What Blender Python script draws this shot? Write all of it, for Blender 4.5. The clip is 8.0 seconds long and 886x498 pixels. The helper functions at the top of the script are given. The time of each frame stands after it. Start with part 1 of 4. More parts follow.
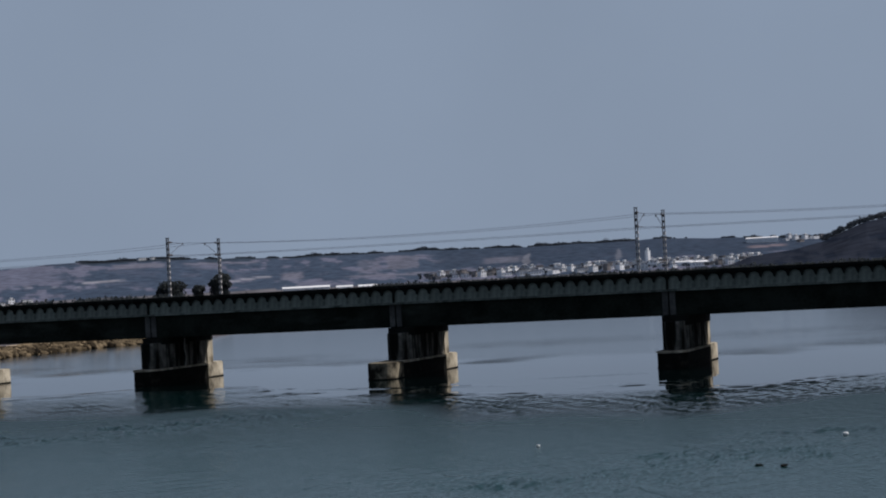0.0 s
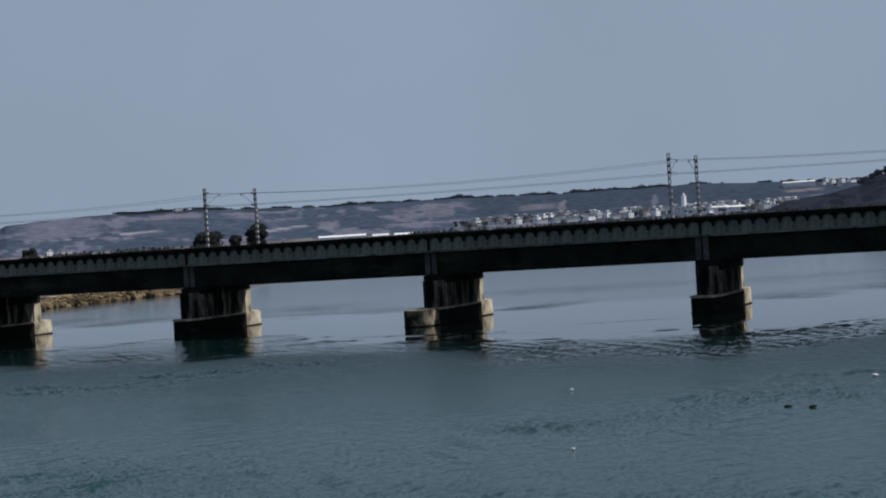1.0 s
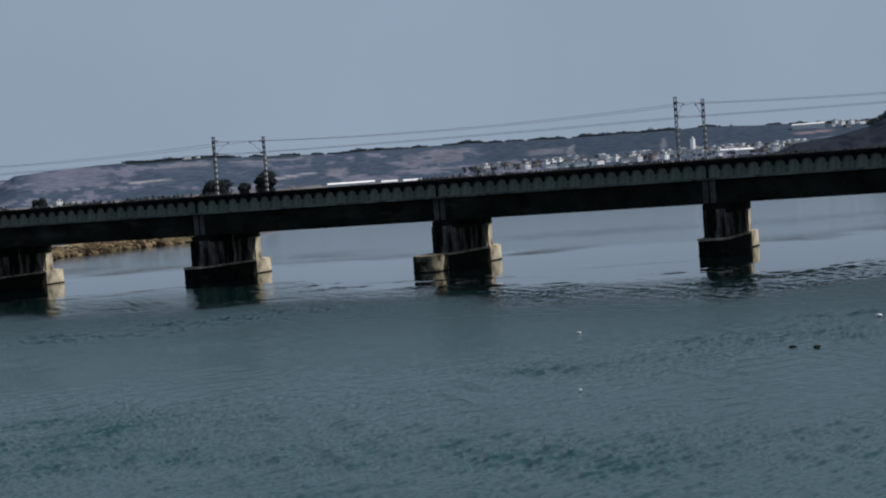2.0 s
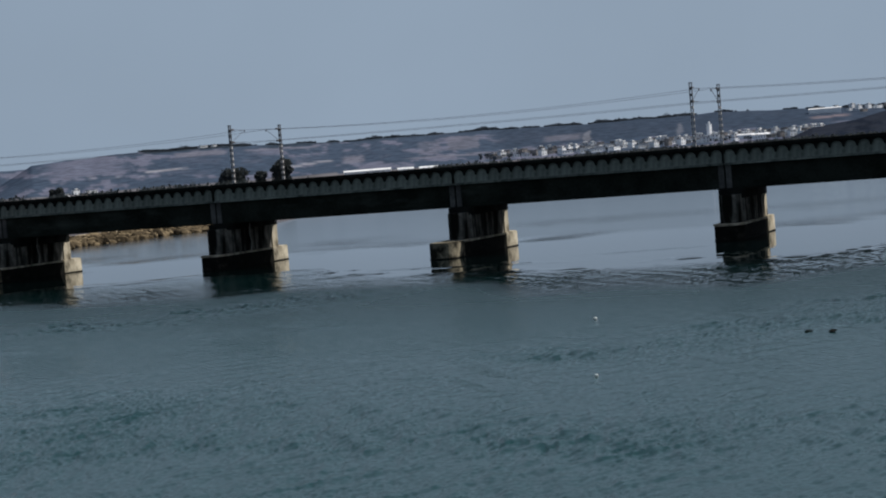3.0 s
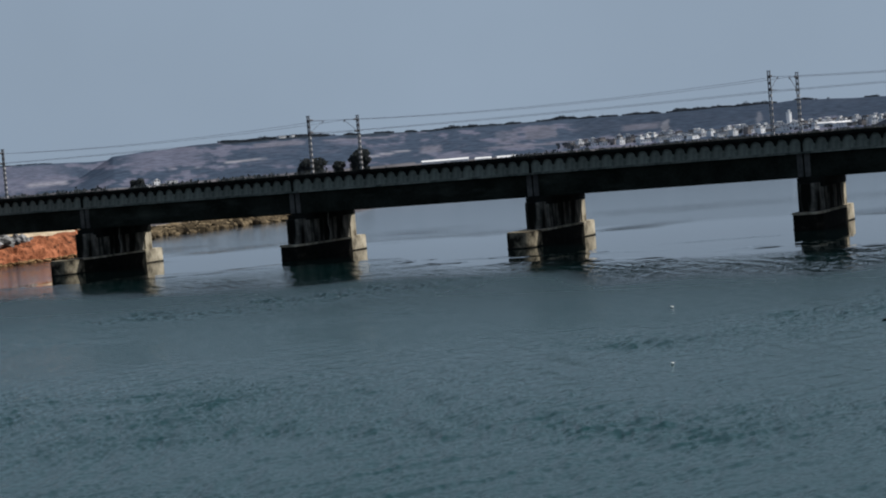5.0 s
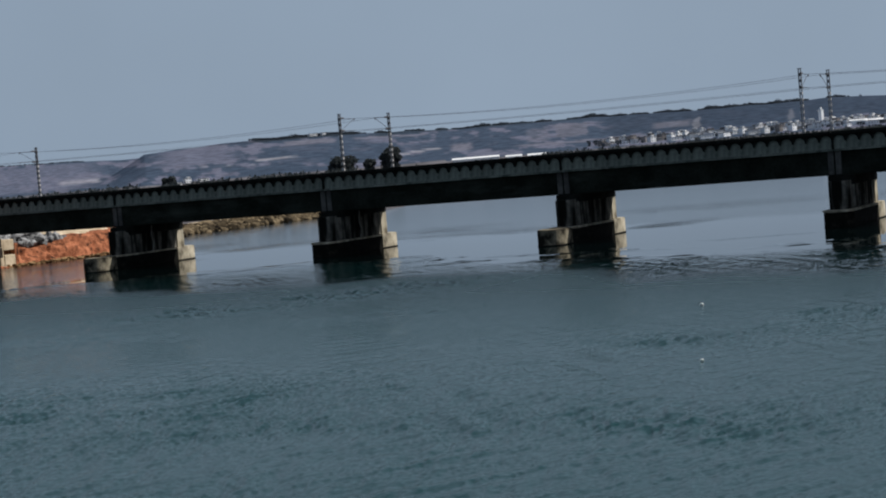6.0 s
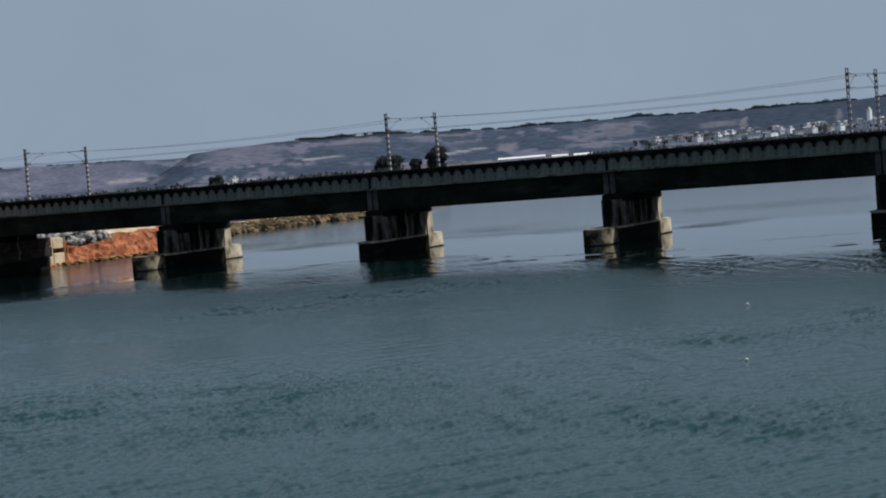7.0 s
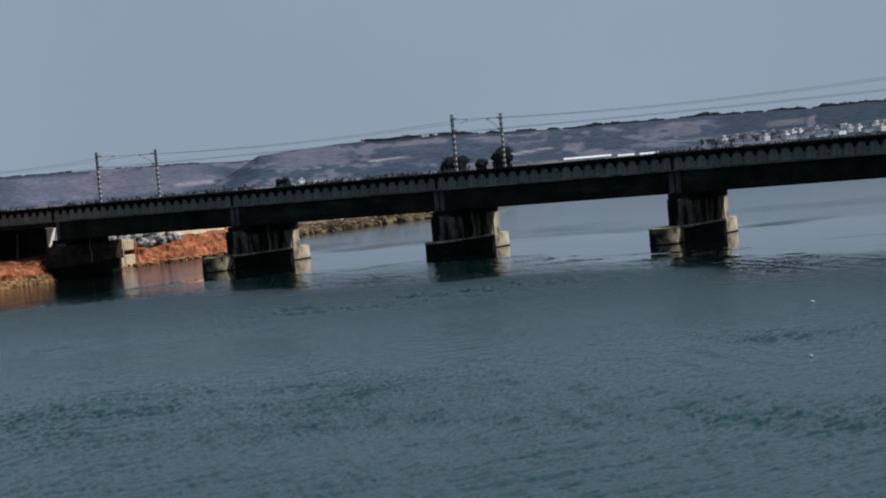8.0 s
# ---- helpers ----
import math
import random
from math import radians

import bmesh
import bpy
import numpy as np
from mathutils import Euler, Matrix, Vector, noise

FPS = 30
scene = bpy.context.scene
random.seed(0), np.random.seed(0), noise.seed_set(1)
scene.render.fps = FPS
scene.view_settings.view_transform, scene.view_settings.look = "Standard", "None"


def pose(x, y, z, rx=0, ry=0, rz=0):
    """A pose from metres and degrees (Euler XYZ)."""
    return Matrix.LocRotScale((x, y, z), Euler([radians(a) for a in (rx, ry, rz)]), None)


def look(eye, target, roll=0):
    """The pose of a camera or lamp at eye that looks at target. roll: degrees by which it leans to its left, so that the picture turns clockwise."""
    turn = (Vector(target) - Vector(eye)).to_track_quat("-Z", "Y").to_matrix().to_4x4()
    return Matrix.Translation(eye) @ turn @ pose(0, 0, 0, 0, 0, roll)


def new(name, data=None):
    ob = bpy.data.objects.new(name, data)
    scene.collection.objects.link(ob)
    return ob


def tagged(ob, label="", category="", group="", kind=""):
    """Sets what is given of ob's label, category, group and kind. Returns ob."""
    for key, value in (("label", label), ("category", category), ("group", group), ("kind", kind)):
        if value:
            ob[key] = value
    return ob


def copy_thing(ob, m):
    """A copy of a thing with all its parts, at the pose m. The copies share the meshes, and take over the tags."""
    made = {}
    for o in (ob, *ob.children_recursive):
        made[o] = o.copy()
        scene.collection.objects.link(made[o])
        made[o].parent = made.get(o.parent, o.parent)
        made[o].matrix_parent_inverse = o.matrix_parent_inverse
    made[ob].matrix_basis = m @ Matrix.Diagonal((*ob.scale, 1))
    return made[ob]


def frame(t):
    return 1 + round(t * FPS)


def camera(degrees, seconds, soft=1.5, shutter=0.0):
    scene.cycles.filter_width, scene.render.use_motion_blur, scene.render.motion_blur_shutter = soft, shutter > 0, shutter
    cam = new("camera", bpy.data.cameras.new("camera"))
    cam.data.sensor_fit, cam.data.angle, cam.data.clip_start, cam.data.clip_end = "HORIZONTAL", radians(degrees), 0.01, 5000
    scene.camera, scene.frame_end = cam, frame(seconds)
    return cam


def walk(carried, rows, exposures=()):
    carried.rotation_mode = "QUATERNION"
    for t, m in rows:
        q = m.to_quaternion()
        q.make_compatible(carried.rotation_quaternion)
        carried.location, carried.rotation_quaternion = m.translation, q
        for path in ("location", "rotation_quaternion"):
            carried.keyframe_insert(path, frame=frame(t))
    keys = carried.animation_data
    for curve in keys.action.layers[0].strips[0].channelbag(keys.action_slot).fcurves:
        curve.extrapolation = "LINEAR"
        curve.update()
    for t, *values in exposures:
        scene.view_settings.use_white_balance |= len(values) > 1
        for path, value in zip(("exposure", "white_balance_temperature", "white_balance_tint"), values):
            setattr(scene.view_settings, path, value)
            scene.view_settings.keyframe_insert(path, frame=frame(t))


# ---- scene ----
# The camera stands about 8 m over the water and swings from right to left along the bridge.
cam = camera(28.409, 8.0, soft=2.0)
PATH = [
    # seconds, x, y, heading to the left, pitch, lean
    (0.0, -1.154, 2.389, 20.070, 1.066, 3.008),
    (0.2, -1.020, 2.112, 20.190, 0.835, 3.020),
    (0.5, -0.832, 1.722, 20.546, 0.501, 3.034),
    (0.7, -0.738, 1.530, 20.866, 0.150, 3.230),
    (1.0, -0.600, 1.242, 21.340, -0.576, 3.584),
    (1.2, -0.490, 1.020, 21.437, -1.186, 3.800),
    (1.5, -0.339, 0.703, 21.592, -1.831, 4.067),
    (1.7, -0.290, 0.600, 21.645, -2.060, 4.130),
    (2.8, -0.130, 0.270, 22.266, -2.710, 4.350),
    (3.0, -0.112, 0.233, 22.340, -2.710, 4.527),
    (3.5, -0.040, 0.120, 22.796, -2.690, 4.756),
    (4.0, -0.010, 0.060, 23.692, -2.711, 4.730),
    (4.5, 0.058, -0.120, 24.422, -2.797, 4.702),
    (4.7, 0.095, -0.195, 24.625, -2.825, 4.710),
    (5.8, 0.300, -0.620, 25.690, -2.834, 4.750),
    (6.0, 0.336, -0.696, 25.912, -2.834, 4.758),
    (6.5, 0.400, -0.800, 26.495, -2.797, 4.716),
    (7.0, 0.540, -1.120, 27.409, -2.723, 4.688),
    (7.5, 0.830, -1.700, 28.464, -2.621, 4.915),
    (8.0, 1.031, -2.134, 29.564, -2.522, 5.044),
]
EYE_Z = 7.9


def eye_pose(x, y, yaw, pitch, lean):
    return pose(x, y, EYE_Z, 90 + pitch, 0, yaw) @ pose(0, 0, 0, 0, 0, -lean)


walk(cam, [(t, eye_pose(*r)) for t, *r in PATH], exposures=[(0.0, -0.25, 6400, 15), (0.8, -0.10, 6420, 13.5), (1.5, -0.02, 6500, 10), (8.0, -0.04, 6500, 10)])

# ---- sky and sun ----
SUN_TO = Vector((0.80, 0.52, 1.0)).normalized()
world = bpy.data.worlds.new("sky")
scene.world = world
world.use_nodes = True
wn, wl = world.node_tree.nodes, world.node_tree.links
wn.clear()
sky = wn.new("ShaderNodeTexSky")
sky.sky_type = "NISHITA"
sky.sun_disc = False
sky.sun_elevation = math.asin(SUN_TO.z)
sky.sun_rotation = math.atan2(SUN_TO.x, SUN_TO.y)
sky.air_density, sky.dust_density, sky.ozone_density = 1.0, 4.0, 2.0
dim = wn.new("ShaderNodeMixRGB")
dim.blend_type = "MULTIPLY"
dim.inputs[0].default_value = 1.0
dim.inputs[2].default_value = (0.045, 0.045, 0.045, 1)
veil = wn.new("ShaderNodeMixRGB")
veil.inputs[2].default_value = (0.287, 0.370, 0.476, 1)
where = wn.new("ShaderNodeTexCoord")
height = wn.new("ShaderNodeSeparateXYZ")
haze = wn.new("ShaderNodeMapRange")
haze.inputs[1].default_value, haze.inputs[2].default_value = 0.22, 0.75
haze.inputs[3].default_value, haze.inputs[4].default_value = 0.92, 0.10
wl.new(where.outputs["Generated"], height.inputs[0])
wl.new(height.outputs["Z"], haze.inputs[0])
wl.new(haze.outputs[0], veil.inputs[0])
glow = wn.new("ShaderNodeBackground")
glow.inputs[1].default_value = 1.0
wout = wn.new("ShaderNodeOutputWorld")
wl.new(sky.outputs[0], dim.inputs[1])
cloud = wn.new("ShaderNodeTexNoise")
cloud.inputs["Scale"].default_value, cloud.inputs["Detail"].default_value = 4.0, 4.0
thin = wn.new("ShaderNodeMapRange")
thin.inputs[1].default_value, thin.inputs[2].default_value = 0.3, 0.7
thin.inputs[3].default_value, thin.inputs[4].default_value = 0.95, 1.05
shade = wn.new("ShaderNodeVectorMath")
shade.operation = "SCALE"
wl.new(where.outputs["Generated"], cloud.inputs["Vector"])
wl.new(cloud.outputs[0], thin.inputs[0])
wl.new(thin.outputs[0], shade.inputs["Scale"])
wl.new(dim.outputs[0], veil.inputs[1])
wl.new(veil.outputs[0], shade.inputs[0])
wl.new(shade.outputs[0], glow.inputs[0])
wl.new(glow.outputs[0], wout.inputs[0])

sun_data = bpy.data.lights.new("sun", "SUN")
sun_data.energy, sun_data.angle, sun_data.color = 4.8, radians(0.6), (1.0, 0.95, 0.88)
sun = new("sun", sun_data)
sun.matrix_world = look(SUN_TO * 300, (0, 0, 0))


# ---- materials ----
def rgba(c):
    return (c[0], c[1], c[2], 1)


def material(name, dark, light, scale=1.0, rough=0.9, stretch=(1, 1, 1), bump=0.3, fine=8.0, stain_or_shade=None, stain_scale=0.4, stain_stretch=(1, 1, 1),
             stain_range=(0.5, 0.7), spread=0.0, metal=0.0):
    """A mottled surface: two colours mixed by coarse and fine noise, a third colour for stains or painted shade, fine
    relief.
    """
    m = bpy.data.materials.new(name)
    m.use_nodes = True
    n, l = m.node_tree.nodes, m.node_tree.links
    b = n["Principled BSDF"]
    b.inputs["Roughness"].default_value = rough
    b.inputs["Metallic"].default_value = metal
    b.inputs["Specular IOR Level"].default_value = 0.5 if metal or rough < 0.6 else 0.05
    co = n.new("ShaderNodeTexCoord")

    def grain(sc, st, detail=4):
        mp = n.new("ShaderNodeMapping")
        mp.inputs["Scale"].default_value = st
        tx = n.new("ShaderNodeTexNoise")
        tx.inputs["Scale"].default_value = sc
        tx.inputs["Detail"].default_value = detail
        l.new(co.outputs["Object"], mp.inputs[0])
        l.new(mp.outputs[0], tx.inputs["Vector"])
        return tx

    def ramp(src, lo, hi):
        r = n.new("ShaderNodeMapRange")
        r.inputs[1].default_value, r.inputs[2].default_value = lo, hi
        l.new(src, r.inputs[0])
        return r.outputs[0]

    a, f = grain(scale, stretch), grain(scale * fine, stretch, 6)
    add = n.new("ShaderNodeMath")
    add.operation = "MULTIPLY_ADD"
    add.inputs[1].default_value = 0.45
    l.new(f.outputs[0], add.inputs[0])
    l.new(a.outputs[0], add.inputs[2])
    mix = n.new("ShaderNodeMixRGB")
    mix.inputs[1].default_value, mix.inputs[2].default_value = rgba(dark), rgba(light)
    l.new(ramp(add.outputs[0], 0.55, 0.9), mix.inputs[0])
    colour = mix.outputs[0]
    if stain_or_shade:
        s = grain(stain_scale, stain_stretch, 5)
        mx = n.new("ShaderNodeMixRGB")
        mx.inputs[2].default_value = rgba(stain_or_shade)
        l.new(ramp(s.outputs[0], *stain_range), mx.inputs[0])
        l.new(colour, mx.inputs[1])
        colour = mx.outputs[0]
    if spread:
        info = n.new("ShaderNodeObjectInfo")
        hs = n.new("ShaderNodeHueSaturation")
        l.new(colour, hs.inputs["Color"])
        r = n.new("ShaderNodeMapRange")
        r.inputs[3].default_value, r.inputs[4].default_value = 1 - spread, 1 + spread
        l.new(info.outputs["Random"], r.inputs[0])
        l.new(r.outputs[0], hs.inputs["Value"])
        colour = hs.outputs[0]
    l.new(colour, b.inputs["Base Color"])
    if bump:
        bp = n.new("ShaderNodeBump")
        bp.inputs["Strength"].default_value = bump
        bp.inputs["Distance"].default_value = 0.05
        l.new(f.outputs[0], bp.inputs["Height"])
        l.new(bp.outputs[0], b.inputs["Normal"])
    return m


def island_material(name, dark, light, rough=0.95, leaf=False):
    """One colour a loose piece, between two; leaves let some light through."""
    m = bpy.data.materials.new(name)
    m.use_nodes = True
    n, l = m.node_tree.nodes, m.node_tree.links
    b = n["Principled BSDF"]
    b.inputs["Roughness"].default_value = rough
    b.inputs["Specular IOR Level"].default_value = 0.02
    g = n.new("ShaderNodeNewGeometry")
    mix = n.new("ShaderNodeMixRGB")
    mix.inputs[1].default_value, mix.inputs[2].default_value = rgba(dark), rgba(light)
    l.new(g.outputs["Random Per Island"], mix.inputs[0])
    tx = n.new("ShaderNodeTexNoise")
    tx.inputs["Scale"].default_value = 3.0
    tx.inputs["Detail"].default_value = 5.0
    co = n.new("ShaderNodeTexCoord")
    l.new(co.outputs["Object"], tx.inputs["Vector"])
    mul = n.new("ShaderNodeMixRGB")
    mul.blend_type = "MULTIPLY"
    mul.inputs[0].default_value = 0.6
    l.new(mix.outputs[0], mul.inputs[1])
    l.new(tx.outputs[0], mul.inputs[2])
    l.new(mul.outputs[0], b.inputs["Base Color"])
    if leaf:
        thin = n.new("ShaderNodeBsdfTranslucent")
        both = n.new("ShaderNodeMixShader")
        both.inputs[0].default_value = 0.4
        l.new(mul.outputs[0], thin.inputs["Color"])
        l.new(b.outputs[0], both.inputs[1])
        l.new(thin.outputs[0], both.inputs[2])
        l.new(both.outputs[0], n["Material Output"].inputs["Surface"])
    return m


M_PANEL = material("weathered_concrete", (0.115, 0.134, 0.118), (0.225, 0.25, 0.222), 0.6, stain_or_shade=(0.05, 0.06, 0.052), stain_scale=0.9,
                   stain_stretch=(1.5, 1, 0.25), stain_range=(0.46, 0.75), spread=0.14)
# near-black holds the bridge's shade as well as its staining
M_SOOT_SHADE = material("soot_and_shade_concrete", (0.005, 0.006, 0.006), (0.013, 0.015, 0.014), 0.8, stain_or_shade=(0.024, 0.026, 0.024), stain_scale=0.7,
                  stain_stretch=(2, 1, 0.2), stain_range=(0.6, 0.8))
# the overhang's shade is put into this girder colour
M_GIRDER = material("shaded_girder_concrete", (0.007, 0.010, 0.008), (0.020, 0.025, 0.021), 0.5, stain_or_shade=(0.042, 0.050, 0.043), stain_scale=0.5,
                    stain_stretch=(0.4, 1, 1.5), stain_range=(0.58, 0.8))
M_BLOCK = material("bearing_concrete", (0.06, 0.062, 0.06), (0.12, 0.12, 0.115), 1.2, stain_or_shade=(0.04, 0.04, 0.04), stain_range=(0.5, 0.7))
M_PIER = material("pier_concrete", (0.055, 0.056, 0.050), (0.18, 0.175, 0.155), 1.1, stain_or_shade=(0.006, 0.007, 0.006), stain_scale=0.9,
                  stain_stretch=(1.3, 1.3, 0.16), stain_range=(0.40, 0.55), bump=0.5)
# pale tone carries the sun on the pier ends
M_FOOT = material("sunlit_end_concrete", (0.28, 0.25, 0.19), (0.54, 0.50, 0.40), 0.9, stain_or_shade=(0.06, 0.052, 0.038), stain_scale=1.4,
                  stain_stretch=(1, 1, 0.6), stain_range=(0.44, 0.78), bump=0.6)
# dark blotches paint the nose's shaded side, pale ones its sunlit side
M_NOSE = material("part_shaded_cutwater_concrete", (0.09, 0.08, 0.06), (0.30, 0.27, 0.20), 0.7, stain_or_shade=(0.016, 0.015, 0.012), stain_scale=0.8,
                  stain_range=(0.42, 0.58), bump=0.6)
# near-black for tide staining and for the deck's shade on the footings
M_TIDE_SHADE = material("tide_and_shade_concrete", (0.004, 0.005, 0.004), (0.011, 0.011, 0.010), 1.5, stain_or_shade=(0.035, 0.032, 0.024), stain_scale=1.5,
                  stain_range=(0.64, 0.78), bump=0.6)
M_PALE = material("lime_streak", (0.20, 0.195, 0.18), (0.34, 0.33, 0.30), 3.0)
M_SUNLIT_WING = material("sunlit_wing_concrete", (0.48, 0.49, 0.48), (0.68, 0.69, 0.68), 1.5, bump=0.3)
M_STAINED = material("brown_stained_concrete", (0.022, 0.018, 0.016), (0.060, 0.050, 0.045), 0.9, stain_or_shade=(0.085, 0.052, 0.042), stain_scale=0.6,
                     stain_range=(0.55, 0.75), bump=0.6)
M_STEEL = material("galvanised_steel", (0.05, 0.053, 0.06), (0.10, 0.105, 0.115), 6.0, rough=0.65, metal=0.0, bump=0.1)
M_BATTEN = material("sunlit_batten", (0.34, 0.34, 0.35), (0.46, 0.46, 0.46), 6.0, rough=0.6, bump=0.1)
M_WIRE = material("dark_wire", (0.07, 0.07, 0.08), (0.11, 0.11, 0.12), 4.0, rough=0.5, metal=0.5, bump=0)
# dark blotches paint the shade of hollows into the earth
M_EARTH = material("orange_earth", (0.15, 0.052, 0.026), (0.40, 0.155, 0.082), 0.9, stain_or_shade=(0.045, 0.022, 0.015), stain_scale=1.5, stain_stretch=(1, 1, 0.9),
                   stain_range=(0.54, 0.68), bump=1.0, fine=5)
M_SAND = material("cream_sand", (0.36, 0.29, 0.20), (0.55, 0.46, 0.34), 0.8, bump=0.6)
# near-black boulders stand in for the shaded gaps between them
M_ROCK = island_material("shore_rock", (0.012, 0.010, 0.008), (0.28, 0.22, 0.14))
M_TOE = island_material("bank_stone", (0.09, 0.05, 0.025), (0.42, 0.27, 0.14))
# the darkest pieces are coloured as the heap's shaded gaps
M_RUBBLE = island_material("grey_rubble", (0.004, 0.004, 0.005), (0.50, 0.51, 0.52))
# leaf colours are lightened and blued to carry the distance haze
M_LEAF = island_material("hazed_tree_foliage", (0.055, 0.066, 0.070), (0.105, 0.120, 0.122), leaf=True)
M_HEDGE = island_material("hazed_hedge_foliage", (0.060, 0.072, 0.078), (0.105, 0.122, 0.13), leaf=True)
M_FARLEAF = island_material("hazed_hill_foliage", (0.055, 0.070, 0.090), (0.10, 0.12, 0.145), leaf=True)
M_BARK = material("bark", (0.05, 0.04, 0.03), (0.10, 0.08, 0.06), 2.0)
M_WHITEWALL = material("white_render", (0.68, 0.70, 0.73), (0.82, 0.84, 0.86), 0.3, spread=0.15)
M_TANWALL = material("sand_render", (0.16, 0.15, 0.15), (0.26, 0.245, 0.24), 0.3, spread=0.2)
M_GREYWALL = material("grey_render", (0.07, 0.08, 0.095), (0.13, 0.14, 0.16), 0.3, spread=0.2)
M_ROOF = material("roof_slab", (0.10, 0.10, 0.11), (0.24, 0.24, 0.25), 0.5, spread=0.3)
M_DARKGLASS = material("window_dark", (0.03, 0.035, 0.04), (0.06, 0.065, 0.07), 1.0, rough=0.2, bump=0)
M_FLOAT = material("white_plastic", (0.7, 0.7, 0.7), (0.82, 0.82, 0.82), 4.0, rough=0.4, bump=0)
M_BALLAST = material("ballast", (0.08, 0.07, 0.06), (0.18, 0.16, 0.14), 8.0, bump=0.8)


def ground_material():
    m = bpy.data.materials.new("land")
    m.use_nodes = True
    n, l = m.node_tree.nodes, m.node_tree.links
    b = n["Principled BSDF"]
    b.inputs["Roughness"].default_value = 1.0
    b.inputs["Specular IOR Level"].default_value = 0.0
    at = n.new("ShaderNodeAttribute")
    at.attribute_name = "cover"
    tx = n.new("ShaderNodeTexNoise")
    tx.inputs["Scale"].default_value = 0.08
    tx.inputs["Detail"].default_value = 8.0
    co = n.new("ShaderNodeTexCoord")
    l.new(co.outputs["Object"], tx.inputs["Vector"])
    r = n.new("ShaderNodeMapRange")
    r.inputs[1].default_value, r.inputs[2].default_value = 0.3, 0.7
    r.inputs[3].default_value, r.inputs[4].default_value = 0.95, 1.70
    l.new(tx.outputs[0], r.inputs[0])
    mul = n.new("ShaderNodeVectorMath")
    mul.operation = "SCALE"
    l.new(at.outputs["Color"], mul.inputs[0])
    l.new(r.outputs[0], mul.inputs["Scale"])
    l.new(mul.outputs[0], b.inputs["Base Color"])
    return m


def water_material():
    """Smooth water behind the bridge, wind-ruffled water in front of a wavering edge."""
    m = bpy.data.materials.new("river_water")
    m.use_nodes = True
    n, l = m.node_tree.nodes, m.node_tree.links
    b = n["Principled BSDF"]
    b.inputs["Base Color"].default_value = (0.004, 0.026, 0.028, 1)
    b.inputs["IOR"].default_value = 1.333
    co = n.new("ShaderNodeTexCoord")

    def noise_tex(scale, stretch, detail=3.0, rough=0.5):
        mp = n.new("ShaderNodeMapping")
        mp.inputs["Scale"].default_value = stretch
        tx = n.new("ShaderNodeTexNoise")
        tx.inputs["Scale"].default_value = scale
        tx.inputs["Detail"].default_value = detail
        tx.inputs["Roughness"].default_value = rough
        l.new(co.outputs["Object"], mp.inputs[0])
        l.new(mp.outputs[0], tx.inputs["Vector"])
        return tx.outputs[0]

    def span(src, lo, hi, a=0.0, c=1.0):
        r = n.new("ShaderNodeMapRange")
        r.inputs[1].default_value, r.inputs[2].default_value = lo, hi
        r.inputs[3].default_value, r.inputs[4].default_value = a, c
        l.new(src, r.inputs[0])
        return r.outputs[0]

    at = n.new("ShaderNodeAttribute")
    at.attribute_name = "ruffle"
    h1 = noise_tex(3.0, (1.0, 0.5, 1), 4, 0.6)
    bp = n.new("ShaderNodeBump")
    bp.inputs["Distance"].default_value = 0.12
    l.new(span(at.outputs["Fac"], 0.02, 1, 0.0, 1.0), bp.inputs["Strength"])
    l.new(h1, bp.inputs["Height"])
    l.new(bp.outputs[0], b.inputs["Normal"])
    fr = n.new("ShaderNodeAttribute")
    fr.attribute_name = "front"
    l.new(span(fr.outputs["Fac"], 0, 1, 0.02, 0.30), b.inputs["Roughness"])
    body = n.new("ShaderNodeMixRGB")
    body.inputs[1].default_value = (0.001, 0.004, 0.0045, 1)
    body.inputs[2].default_value = (0.002, 0.030, 0.032, 1)
    tu = n.new("ShaderNodeAttribute")
    tu.attribute_name = "body_mix"
    l.new(tu.outputs["Fac"], body.inputs[0])
    l.new(body.outputs[0], b.inputs["Base Color"])
    return m


M_LAND, M_WATER = ground_material(), water_material()


# ---- mesh helpers ----
def mesh_of(name, bm, mat):
    me = bpy.data.meshes.new(name)
    bm.to_mesh(me)
    bm.free()
    me.materials.append(mat)
    return me


def part(name, bm, mat, parent=None, label="", at=None):
    """Links a bmesh (or a finished mesh) as one mesh object, under parent."""
    me = bm if isinstance(bm, bpy.types.Mesh) else mesh_of(name, bm, mat)
    ob = new(name, me)
    if parent:
        ob.parent = parent
    if at is not None:
        ob.matrix_basis = at
    return tagged(ob, label)


def box(bm, x0, x1, y0, y1, z0, z1, bevel=0.0):
    made = bmesh.ops.create_cube(bm, size=1.0, matrix=Matrix.Translation(((x0 + x1) / 2, (y0 + y1) / 2, (z0 + z1) / 2))
                                 @ Matrix.Diagonal((x1 - x0, y1 - y0, z1 - z0, 1)))
    if bevel:
        edges = list({e for v in made["verts"] for e in v.link_edges})
        bmesh.ops.bevel(bm, geom=edges, offset=bevel, segments=1, affect="EDGES")
    return bm


def boxed(*a, bevel=0.0):
    return box(bmesh.new(), *a, bevel=bevel)


def tube(bm, a, b, r, sides=6):
    a, b = Vector(a), Vector(b)
    turn = (b - a).to_track_quat("Z", "Y").to_matrix().to_4x4()
    bmesh.ops.create_cone(bm, cap_ends=True, segments=sides, radius1=r, radius2=r, depth=(b - a).length,
                          matrix=Matrix.Translation((a + b) / 2) @ turn)
    return bm


